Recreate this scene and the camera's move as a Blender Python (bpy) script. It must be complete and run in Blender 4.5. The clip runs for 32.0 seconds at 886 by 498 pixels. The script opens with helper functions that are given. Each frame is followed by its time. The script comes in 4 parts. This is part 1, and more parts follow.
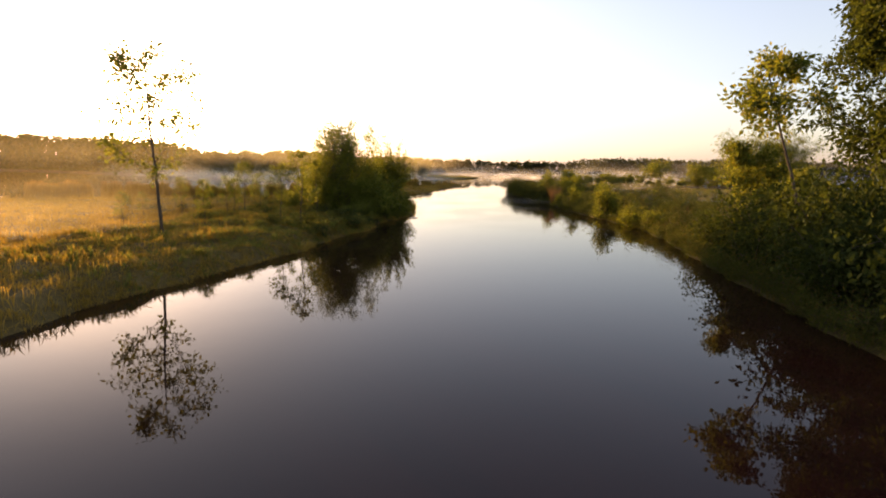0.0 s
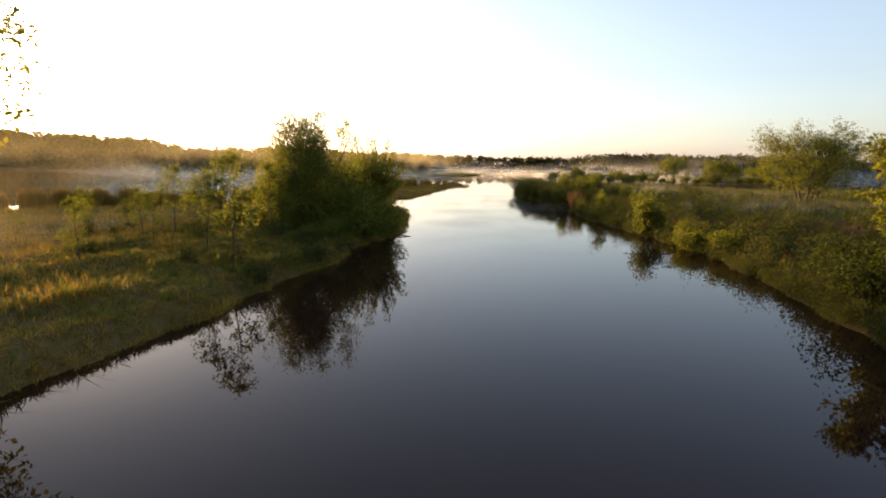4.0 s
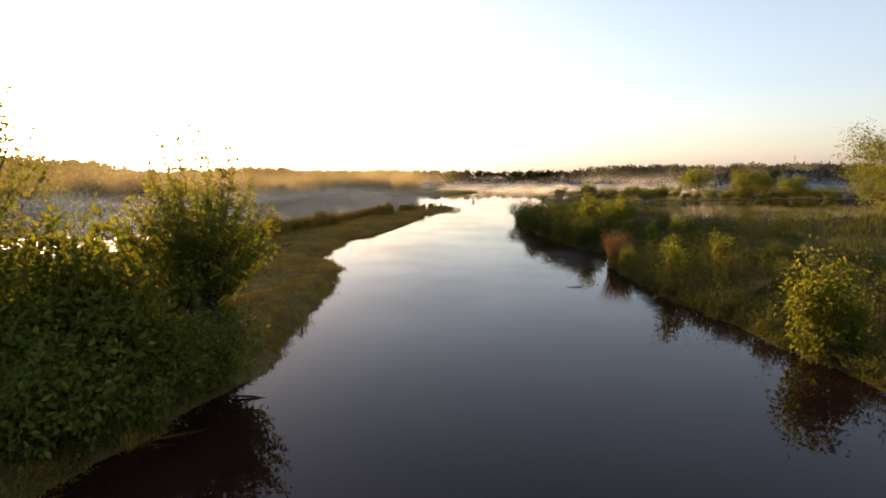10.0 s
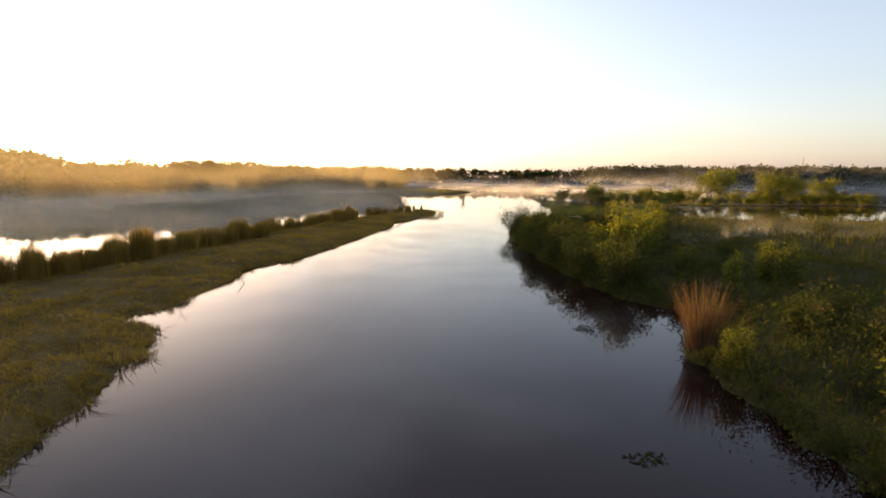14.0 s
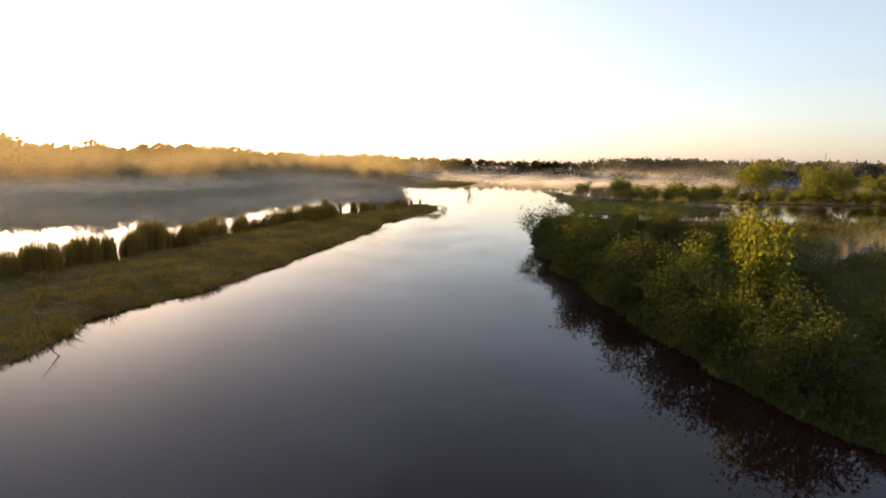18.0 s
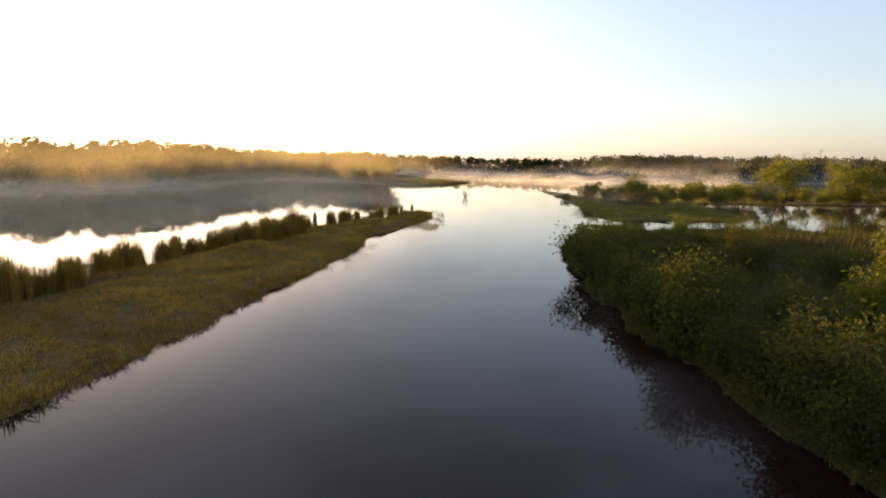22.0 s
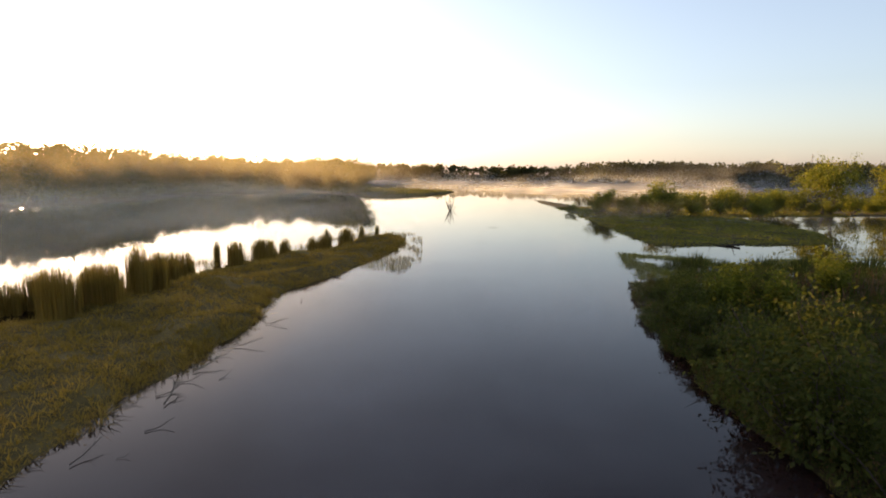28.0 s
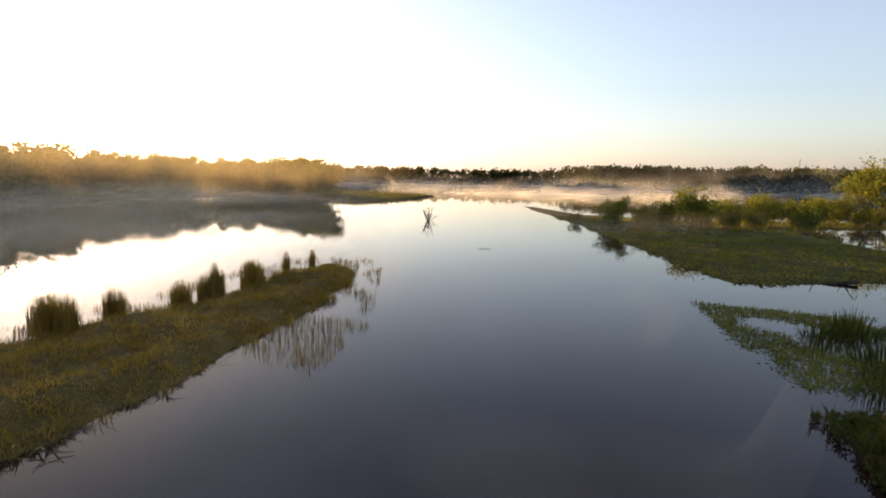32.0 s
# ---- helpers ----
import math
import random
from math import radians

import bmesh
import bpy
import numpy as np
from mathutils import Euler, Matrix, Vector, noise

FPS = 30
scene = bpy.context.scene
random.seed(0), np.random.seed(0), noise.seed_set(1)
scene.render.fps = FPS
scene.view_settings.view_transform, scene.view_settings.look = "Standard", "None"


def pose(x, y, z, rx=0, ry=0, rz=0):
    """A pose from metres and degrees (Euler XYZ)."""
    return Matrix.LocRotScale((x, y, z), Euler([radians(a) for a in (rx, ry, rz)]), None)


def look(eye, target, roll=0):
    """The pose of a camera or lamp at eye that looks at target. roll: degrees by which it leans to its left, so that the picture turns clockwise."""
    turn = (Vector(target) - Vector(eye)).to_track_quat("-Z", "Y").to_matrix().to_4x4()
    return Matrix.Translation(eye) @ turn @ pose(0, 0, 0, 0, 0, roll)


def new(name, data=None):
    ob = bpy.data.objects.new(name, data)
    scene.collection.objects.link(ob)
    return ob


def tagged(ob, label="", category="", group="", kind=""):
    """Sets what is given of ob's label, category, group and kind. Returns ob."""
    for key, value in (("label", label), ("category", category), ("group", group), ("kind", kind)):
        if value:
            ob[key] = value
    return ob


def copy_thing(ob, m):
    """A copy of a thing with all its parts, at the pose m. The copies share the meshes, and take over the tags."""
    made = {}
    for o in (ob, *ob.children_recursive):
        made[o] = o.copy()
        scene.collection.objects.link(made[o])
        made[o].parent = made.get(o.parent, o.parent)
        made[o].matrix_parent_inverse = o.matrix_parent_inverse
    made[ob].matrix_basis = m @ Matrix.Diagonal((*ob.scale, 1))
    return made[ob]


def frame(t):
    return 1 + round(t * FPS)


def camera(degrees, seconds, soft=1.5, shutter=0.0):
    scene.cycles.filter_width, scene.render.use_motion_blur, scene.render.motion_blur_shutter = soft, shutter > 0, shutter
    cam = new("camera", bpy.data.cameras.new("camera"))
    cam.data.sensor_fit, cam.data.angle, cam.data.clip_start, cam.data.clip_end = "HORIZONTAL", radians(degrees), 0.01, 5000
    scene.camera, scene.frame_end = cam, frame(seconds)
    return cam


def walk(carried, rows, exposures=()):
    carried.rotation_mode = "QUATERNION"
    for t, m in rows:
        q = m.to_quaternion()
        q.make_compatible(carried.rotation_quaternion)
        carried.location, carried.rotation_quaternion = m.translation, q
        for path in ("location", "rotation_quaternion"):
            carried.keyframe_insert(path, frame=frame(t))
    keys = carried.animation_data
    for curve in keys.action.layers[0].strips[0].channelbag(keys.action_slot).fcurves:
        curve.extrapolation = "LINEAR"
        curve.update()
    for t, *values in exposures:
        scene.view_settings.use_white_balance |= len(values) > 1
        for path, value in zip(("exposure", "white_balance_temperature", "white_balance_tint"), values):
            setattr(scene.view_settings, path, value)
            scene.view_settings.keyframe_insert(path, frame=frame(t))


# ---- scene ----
cam = camera(81.0, 32.0, soft=1.9)
PATH = [
    (0, (1.555, 1.614, 6.679), (1.544, 3.591, 6.372), 1.3),
    (1, (1.663, 5.615, 6.775), (1.653, 7.59, 6.461), 1.3),
    (2, (1.616, 9.628, 6.872), (1.606, 11.602, 6.555), 1.2),
    (2.5, (1.625, 11.476, 7.037), (1.612, 13.45, 6.718), 1.2),
    (4.5, (1.589, 19.719, 7.693), (1.573, 21.693, 7.368), 1.2),
    (5, (1.737, 21.911, 7.764), (1.717, 23.885, 7.444), 1.1),
    (6, (2.185, 26.668, 7.963), (2.162, 28.644, 7.652), 0.9),
    (7, (2.865, 31.997, 8.387), (2.84, 33.974, 8.086), 0.4),
    (8, (3.761, 38.191, 8.702), (3.735, 40.17, 8.414), 0.1),
    (9, (4.695, 44.639, 8.903), (4.672, 46.62, 8.626), -0.0),
    (10, (5.515, 50.865, 9.01), (5.493, 52.847, 8.741), -0.1),
    (11, (6.337, 57.194, 9.063), (6.321, 59.177, 8.799), 0.1),
    (12, (7.62, 64.243, 9.026), (7.605, 66.226, 8.765), 0.1),
    (13, (8.701, 71.037, 9.029), (8.69, 73.02, 8.763), 0.4),
    (14, (9.385, 77.668, 9.034), (9.377, 79.649, 8.758), 0.7),
    (14.5, (9.671, 80.532, 9.015), (9.662, 82.512, 8.735), 0.8),
    (16.5, (10.196, 91.719, 8.758), (10.178, 93.696, 8.456), 1.3),
    (17, (10.015, 94.139, 8.77), (9.997, 96.115, 8.463), 1.5),
    (18, (9.66, 98.775, 8.748), (9.637, 100.75, 8.436), 1.6),
    (19, (9.122, 103.283, 8.822), (9.096, 105.258, 8.503), 1.7),
    (20, (8.631, 107.761, 8.978), (8.6, 109.734, 8.656), 1.6),
    (21, (8.135, 111.998, 9.017), (8.101, 113.971, 8.694), 1.5),
    (21.5, (8.004, 113.951, 9.039), (7.982, 115.925, 8.717), 1.5),
    (22, (7.901, 116.137, 8.981), (7.924, 118.111, 8.661), 1.4),
    (23, (7.722, 120.584, 8.855), (7.755, 122.559, 8.541), 1.2),
    (24, (7.717, 124.793, 8.647), (7.766, 126.768, 8.338), 1.3),
    (24.5, (7.746, 126.885, 8.595), (7.803, 128.86, 8.29), 1.1),
    (26.5, (8.38, 135.895, 8.239), (8.433, 137.873, 7.952), 0.5),
    (27, (8.541, 138.602, 8.361), (8.609, 140.58, 8.073), 0.7),
    (28, (8.795, 143.919, 8.299), (8.882, 145.896, 8.015), 0.9),
    (29, (9.19, 149.477, 8.212), (9.291, 151.455, 7.933), 1.0),
    (30, (9.61, 155.083, 8.173), (9.736, 157.06, 7.898), 1.0),
    (31, (10.14, 160.981, 8.14), (10.282, 162.957, 7.866), 1.2),
    (32, (10.684, 166.665, 8.069), (10.843, 168.64, 7.798), 1.3),
]
EXPOSURES = [(0, 2.1, 7600, 23), (1, 2.08, 7500, 21), (2, 2.0, 6900, 15), (8, 2.0, 6800, 15), (11, 2.04, 7300, 20), (20, 2.04, 7200, 18), (32, 1.96, 6900, 17)]
walk(cam, [(t, look(eye, target, roll)) for t, eye, target, roll in PATH], EXPOSURES)

# ---- world, sun, exposure ----
SUN_AZ, SUN_EL = 36.7, 3.3          # degrees to the west of the river's course, and above the horizon
world = bpy.data.worlds.new("morning_sky")
scene.world = world
scene.cycles.transparent_max_bounces = 24
world.use_nodes = True
wn = world.node_tree.nodes
sky = wn.new("ShaderNodeTexSky")
sky.sky_type = "NISHITA"
sky.sun_disc = False
sky.sun_elevation, sky.sun_rotation = radians(SUN_EL), radians(-SUN_AZ)
sky.altitude, sky.air_density, sky.dust_density, sky.ozone_density = 100, 1.0, 1.5, 2.0
tone = wn.new("ShaderNodeHueSaturation")
tone.inputs["Saturation"].default_value = 0.62
world.node_tree.links.new(sky.outputs["Color"], tone.inputs["Color"])
air = wn.new("ShaderNodeMixRGB")          # high thin air, a little bluer
air.blend_type = "ADD"
air.inputs[0].default_value, air.inputs[2].default_value = 1.0, (0.0, 0.085, 0.26, 1)
world.node_tree.links.new(tone.outputs["Color"], air.inputs[1])
world.node_tree.links.new(air.outputs[0], wn["Background"].inputs["Color"])
wn["Background"].inputs["Strength"].default_value = 0.15

sun = new("sun", bpy.data.lights.new("sun", "SUN"))
sun.data.energy, sun.data.angle, sun.data.color = 5.0, radians(0.8), (1.0, 0.66, 0.3)
to_sun = Vector((-math.sin(radians(SUN_AZ)) * math.cos(radians(SUN_EL)), math.cos(radians(SUN_AZ)) * math.cos(radians(SUN_EL)), math.sin(radians(SUN_EL))))
sun.matrix_world = look(to_sun * 60, (0, 0, 0))

# ---- materials ----
def material(name):
    m = bpy.data.materials.new(name)
    m.use_nodes = True
    t = m.node_tree
    for n in list(t.nodes):
        t.nodes.remove(n)
    out = t.nodes.new("ShaderNodeOutputMaterial")
    return m, t, out


def node(t, kind, **sets):
    n = t.nodes.new(kind)
    for k, v in sets.items():
        n.inputs[k.replace("_", " ")].default_value = v
    return n


def ramp(t, source, stops):
    r = t.nodes.new("ShaderNodeValToRGB")
    e = r.color_ramp.elements
    while len(e) < len(stops):
        e.new(0.5)
    for el, (p, c) in zip(e, stops):
        el.position, el.color = p, (*c, 1)
    t.links.new(source, r.inputs[0])
    return r.outputs["Color"]


def mixed(t, fac, a, b, blend="MIX"):
    m = t.nodes.new("ShaderNodeMixRGB")
    m.blend_type = blend
    for i, v in zip(m.inputs, (fac, a, b)):
        if isinstance(v, (float, int)):
            i.default_value = v
        elif isinstance(v, tuple):
            i.default_value = (*v, 1)
        else:
            t.links.new(v, i)
    return m.outputs[0]


def leaf_material(name, stops, through_light=0.45, patch=0.25, rough=0.75):
    """Leaves and blades: each island has its own tone, patches vary over metres, and light shines through."""
    m, t, out = material(name)
    geo = t.nodes.new("ShaderNodeNewGeometry")
    tone = ramp(t, geo.outputs["Random Per Island"], stops)
    pos = t.nodes.new("ShaderNodeTexCoord")
    big = node(t, "ShaderNodeTexNoise", Scale=patch, Detail=3.0)
    t.links.new(pos.outputs["Object"], big.inputs["Vector"])
    shade = ramp(t, big.outputs["Fac"], [(0.3, (1.05, 1.06, 0.9)), (0.7, (1.8, 1.7, 1.5))])
    col = mixed(t, 1.0, tone, shade, "MULTIPLY")
    skin = node(t, "ShaderNodeBsdfPrincipled", Roughness=rough)
    skin.inputs["Specular IOR Level"].default_value = 0.05
    lit = t.nodes.new("ShaderNodeBsdfTranslucent")
    warm = mixed(t, 1.0, col, (1.25, 1.15, 0.6), "MULTIPLY")
    t.links.new(col, skin.inputs["Base Color"])
    t.links.new(warm, lit.inputs["Color"])
    mix = t.nodes.new("ShaderNodeMixShader")
    mix.inputs[0].default_value = through_light
    t.links.new(skin.outputs[0], mix.inputs[1])
    t.links.new(lit.outputs[0], mix.inputs[2])
    t.links.new(mix.outputs[0], out.inputs["Surface"])
    return m


def rough_material(name, stops, scale, rough=0.9, bump=0.3, fine=8.0):
    m, t, out = material(name)
    pos = t.nodes.new("ShaderNodeTexCoord")
    n1 = node(t, "ShaderNodeTexNoise", Scale=scale, Detail=6.0, Roughness=0.6)
    n2 = node(t, "ShaderNodeTexNoise", Scale=scale * fine, Detail=4.0)
    for n in (n1, n2):
        t.links.new(pos.outputs["Object"], n.inputs["Vector"])
    both = mixed(t, 0.4, n1.outputs["Fac"], n2.outputs["Fac"])
    col = ramp(t, both, stops)
    b = node(t, "ShaderNodeBump", Strength=bump, Distance=0.1)
    t.links.new(both, b.inputs["Height"])
    s = node(t, "ShaderNodeBsdfPrincipled", Roughness=rough)
    s.inputs["Specular IOR Level"].default_value = 0.08
    t.links.new(col, s.inputs["Base Color"])
    t.links.new(b.outputs[0], s.inputs["Normal"])
    t.links.new(s.outputs[0], out.inputs["Surface"])
    return m


def water_material():
    """Murky river water: a dark silty body under a smooth surface with a faint swell."""
    m, t, out = material("river_water")
    pos = t.nodes.new("ShaderNodeTexCoord")
    n1 = node(t, "ShaderNodeTexNoise", Scale=0.35, Detail=3.0, Roughness=0.55)
    n2 = node(t, "ShaderNodeTexNoise", Scale=2.6, Detail=2.0)
    n3 = node(t, "ShaderNodeTexNoise", Scale=0.03, Detail=3.0)
    for n in (n1, n2, n3):
        t.links.new(pos.outputs["Object"], n.inputs["Vector"])
    h = mixed(t, 0.25, n1.outputs["Fac"], n2.outputs["Fac"])
    b = node(t, "ShaderNodeBump", Strength=0.03, Distance=0.12)
    t.links.new(h, b.inputs["Height"])
    col = ramp(t, n3.outputs["Fac"], [(0.35, (0.012, 0.0042, 0.0034)), (0.65, (0.02, 0.0075, 0.0058))])
    rgh = t.nodes.new("ShaderNodeMapRange")
    rgh.inputs["To Min"].default_value, rgh.inputs["To Max"].default_value = 0.005, 0.03
    t.links.new(n3.outputs["Fac"], rgh.inputs["Value"])
    s = node(t, "ShaderNodeBsdfPrincipled", IOR=1.33)
    s.inputs["Specular IOR Level"].default_value = 0.35
    t.links.new(col, s.inputs["Base Color"])
    t.links.new(rgh.outputs[0], s.inputs["Roughness"])
    t.links.new(b.outputs[0], s.inputs["Normal"])
    t.links.new(s.outputs[0], out.inputs["Surface"])
    return m


def mist_glare_material(name, density, scale, low, high, tone=(0.95, 0.95, 0.95)):
    """Drifting mist, or a sheet in place of glare: droplets that pass most light and scatter the rest; thin at the
    edges of each bank.
    """
    m, t, out = material(name)
    pos = t.nodes.new("ShaderNodeTexCoord")
    mp = t.nodes.new("ShaderNodeMapping")
    mp.inputs["Scale"].default_value = (scale, scale, scale * 1.6)
    t.links.new(pos.outputs["Object"], mp.inputs["Vector"])
    n = node(t, "ShaderNodeTexNoise", Scale=1.0, Detail=4.0, Roughness=0.55)
    t.links.new(mp.outputs[0], n.inputs["Vector"])
    r = t.nodes.new("ShaderNodeMapRange")
    r.inputs["From Min"].default_value, r.inputs["From Max"].default_value = low, high
    t.links.new(n.outputs["Fac"], r.inputs["Value"])
    att = t.nodes.new("ShaderNodeAttribute")
    att.attribute_name = "thickness"
    mul = t.nodes.new("ShaderNodeMath")
    mul.operation = "MULTIPLY"
    t.links.new(r.outputs[0], mul.inputs[0])
    t.links.new(att.outputs["Fac"], mul.inputs[1])
    den = t.nodes.new("ShaderNodeMath")
    den.operation = "MULTIPLY"
    den.inputs[1].default_value = density
    t.links.new(mul.outputs[0], den.inputs[0])
    clear = t.nodes.new("ShaderNodeBsdfTransparent")
    # warm tones put the colour of sunlight into the droplets themselves
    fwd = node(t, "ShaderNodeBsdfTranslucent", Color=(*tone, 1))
    back = node(t, "ShaderNodeBsdfDiffuse", Color=(0.9, 0.9, 0.9, 1))
    drop = t.nodes.new("ShaderNodeMixShader")
    drop.inputs[0].default_value = 0.3
    t.links.new(fwd.outputs[0], drop.inputs[1])
    t.links.new(back.outputs[0], drop.inputs[2])
    mix = t.nodes.new("ShaderNodeMixShader")
    t.links.new(den.outputs[0], mix.inputs[0])
    t.links.new(clear.outputs[0], mix.inputs[1])
    t.links.new(drop.outputs[0], mix.inputs[2])
    t.links.new(mix.outputs[0], out.inputs["Surface"])
    return m


WATER = water_material()
SOIL = rough_material("marsh_ground", [(0.3, (0.075, 0.052, 0.018)), (0.5, (0.12, 0.08, 0.027)), (0.7, (0.17, 0.115, 0.04))], 0.5, bump=0.8)


def darker_eastward(m):
    """The meadow's straw-brown soil turns to a darker tone in the marsh east of the river."""
    t = m.node_tree
    skin = next(n for n in t.nodes if n.type == "BSDF_PRINCIPLED")
    straw = skin.inputs["Base Color"].links[0].from_socket
    pos = t.nodes.new("ShaderNodeTexCoord")
    axes = t.nodes.new("ShaderNodeSeparateXYZ")
    t.links.new(pos.outputs["Object"], axes.inputs[0])
    east = t.nodes.new("ShaderNodeMapRange")
    east.inputs["From Min"].default_value, east.inputs["From Max"].default_value = 9.0, 15.0
    t.links.new(axes.outputs["X"], east.inputs["Value"])
    dark_soil = mixed(t, 1.0, straw, (0.4, 0.46, 0.46), "MULTIPLY")
    t.links.new(mixed(t, east.outputs[0], straw, dark_soil), skin.inputs["Base Color"])


darker_eastward(SOIL)
BARK = rough_material("grey_brown_bark", [(0.35, (0.035, 0.026, 0.018)), (0.65, (0.1, 0.08, 0.06))], 3.0, bump=0.6)
DEADWOOD = rough_material("weathered_dead_wood", [(0.35, (0.022, 0.017, 0.014)), (0.65, (0.07, 0.058, 0.048))], 2.0, bump=0.5)
STEEL = rough_material("painted_mast_steel", [(0.4, (0.2, 0.19, 0.19)), (0.6, (0.28, 0.26, 0.26))], 1.0, rough=0.5, bump=0.05)
LEAF_DARK = leaf_material("dark_green_leaves", [(0.0, (0.016, 0.024, 0.007)), (0.6, (0.025, 0.035, 0.009)), (1.0, (0.038, 0.046, 0.013))])
LEAF_MARSH = leaf_material("dull_marsh_leaves", [(0.0, (0.03, 0.038, 0.011)), (0.6, (0.041, 0.049, 0.014)), (0.9, (0.051, 0.054, 0.017)), (1.0, (0.064, 0.053, 0.02))], 0.4)
LEAF_OLIVE = leaf_material("olive_green_leaves", [(0.0, (0.05, 0.065, 0.014)), (0.6, (0.085, 0.1, 0.02)), (1.0, (0.13, 0.125, 0.03))])
LEAF_DULL = leaf_material("dull_olive_leaves", [(0.0, (0.034, 0.043, 0.012)), (0.6, (0.052, 0.062, 0.016)), (1.0, (0.075, 0.08, 0.022))], 0.42)
LEAF_DISTANT = leaf_material("distant_wood_leaves", [(0.0, (0.024, 0.028, 0.014)), (0.6, (0.034, 0.038, 0.018)), (1.0, (0.045, 0.048, 0.022))], 0.35, patch=0.03)
LEAF_LIME = leaf_material("young_yellow_green_leaves", [(0.0, (0.055, 0.07, 0.013)), (0.6, (0.085, 0.1, 0.018)), (1.0, (0.12, 0.12, 0.024))], 0.5)
LEAF_FAR = leaf_material("woodland_leaves", [(0.0, (0.045, 0.05, 0.014)), (0.6, (0.075, 0.078, 0.02)), (1.0, (0.11, 0.1, 0.03))], 0.5, patch=0.05)
GRASS = leaf_material("meadow_grass", [(0.0, (0.17, 0.118, 0.03)), (0.5, (0.205, 0.138, 0.037)), (0.85, (0.225, 0.15, 0.044)), (1.0, (0.245, 0.16, 0.05))], 0.5, patch=0.18)
HERB = leaf_material("bank_herbs", [(0.0, (0.032, 0.042, 0.012)), (0.55, (0.046, 0.056, 0.015)), (0.85, (0.06, 0.057, 0.02)), (1.0, (0.075, 0.052, 0.022))], 0.45, patch=0.12)
GREEN_GRASS = leaf_material("fresh_bank_grass", [(0.0, (0.075, 0.085, 0.024)), (0.6, (0.105, 0.11, 0.03)), (1.0, (0.14, 0.13, 0.04))], 0.5, patch=0.15)
REED = leaf_material("reed_blades", [(0.0, (0.14, 0.095, 0.028)), (0.6, (0.2, 0.135, 0.04)), (1.0, (0.26, 0.17, 0.06))], 0.5)
RUSSET = leaf_material("russet_dry_stems", [(0.0, (0.055, 0.034, 0.023)), (0.5, (0.08, 0.05, 0.034)), (1.0, (0.11, 0.074, 0.05))], 0.35)
PAD = leaf_material("floating_leaves", [(0.0, (0.014, 0.017, 0.007)), (0.6, (0.02, 0.024, 0.009)), (1.0, (0.028, 0.03, 0.012))], 0.2)

# ---- plan of the shores: outlines of the dry land, in metres ----
WEST_BANK = [(-19.1, -80), (-17.1, 0), (-14.2, 28), (-12.2, 34), (-9.8, 42), (-9.1, 48), (-7.3, 54), (-6.55, 61), (-5.35, 67), (-4.15, 71),
             (-3.15, 76), (-3.85, 82), (-3.85, 88), (-4.35, 95), (-5.55, 102), (-6.25, 105.2), (-7.75, 107), (-11.15, 109), (-8.6, 111.8),
             (-9.7, 116), (-8.9, 121), (-10, 127), (-6.7, 132), (-5.1, 142), (-3.7, 149), (-2.3, 159), (-1.25, 166), (-0.15, 173), (-1.15, 178),
             (0.45, 183), (2.05, 187), (3.9, 192), (5.3, 197.5), (6.7, 206), (6.3, 212)]
WEST_LAKE = [(4, 213), (1, 207), (-1, 200), (-4.5, 195), (-7.5, 190), (-10, 181), (-14, 167), (-17, 152), (-20, 138), (-24, 120), (-31, 104), (-42, 92),
             (-60, 76), (-90, 60), (-160, 50), (-900, 40), (-900, -80)]
EAST_BANK = [(17.3, -80), (17.3, 10), (18.6, 26), (20.9, 39), (22.7, 49), (23.9, 57), (24.7, 63), (24.3, 69), (23.5, 77), (22.4, 85),
             (22.1, 92), (21.9, 98), (22.1, 103), (23.3, 106), (27.8, 109.5), (28.3, 111), (25.1, 113.3), (23, 115.2), (21.8, 120), (20.6, 127),
             (20, 135), (19.4, 143), (19.2, 152), (20, 161), (21.3, 168), (23, 176), (25.3, 182.5), (29.3, 183)]
EAST_BACK = [(40, 185), (60, 187), (90, 190), (140, 203), (200, 225), (420, 250), (1200, 200), (1200, -80)]
WOODED_POINT = [(-4, 327), (-12, 331), (-24, 352), (-38, 368), (-50, 361), (-60, 344), (-65, 326), (-68, 306), (-70, 288), (-71, 270), (-75, 252), (-86, 236), (-106, 224),
                (-160, 260), (-260, 292), (-900, 330), (-900, 700), (-300, 640), (-60, 520), (-20, 425), (14, 402), (25, 395), (16, 364), (6, 338)]
ISLET = [(49, 334), (45, 300), (43.5, 262), (39.5, 228), (37.5, 206), (47, 206.5), (62.5, 209), (72, 222), (74, 240), (79, 256), (104, 260), (140, 266), (175, 275), (230, 283), (230, 290), (170, 284), (110, 276), (70, 276), (54, 290)]
FAR_SHORE = [(-2800, 820), (-400, 800), (60, 770), (170, 740), (185, 640), (300, 590), (700, 560), (2900, 420), (2900, 4200), (-2800, 4200)]
LAND = [WEST_BANK + WEST_LAKE, EAST_BANK + EAST_BACK, WOODED_POINT, ISLET, FAR_SHORE]


def shore_distance(px, py, outline):
    """Distance from each place to an outline, positive inside."""
    poly = np.array(outline, float)
    inside = np.zeros(px.shape, bool)
    best = np.full(px.shape, 1e9)
    for (ax, ay), (bx, by) in zip(poly, np.roll(poly, -1, 0)):
        dx, dy = bx - ax, by - ay
        k = np.clip(((px - ax) * dx + (py - ay) * dy) / (dx * dx + dy * dy), 0, 1)
        best = np.minimum(best, (px - ax - k * dx) ** 2 + (py - ay - k * dy) ** 2)
        if dy:
            inside ^= ((ay > py) != (by > py)) & (px < ax + (py - ay) * dx / dy)
    return np.where(inside, 1, -1) * np.sqrt(best)


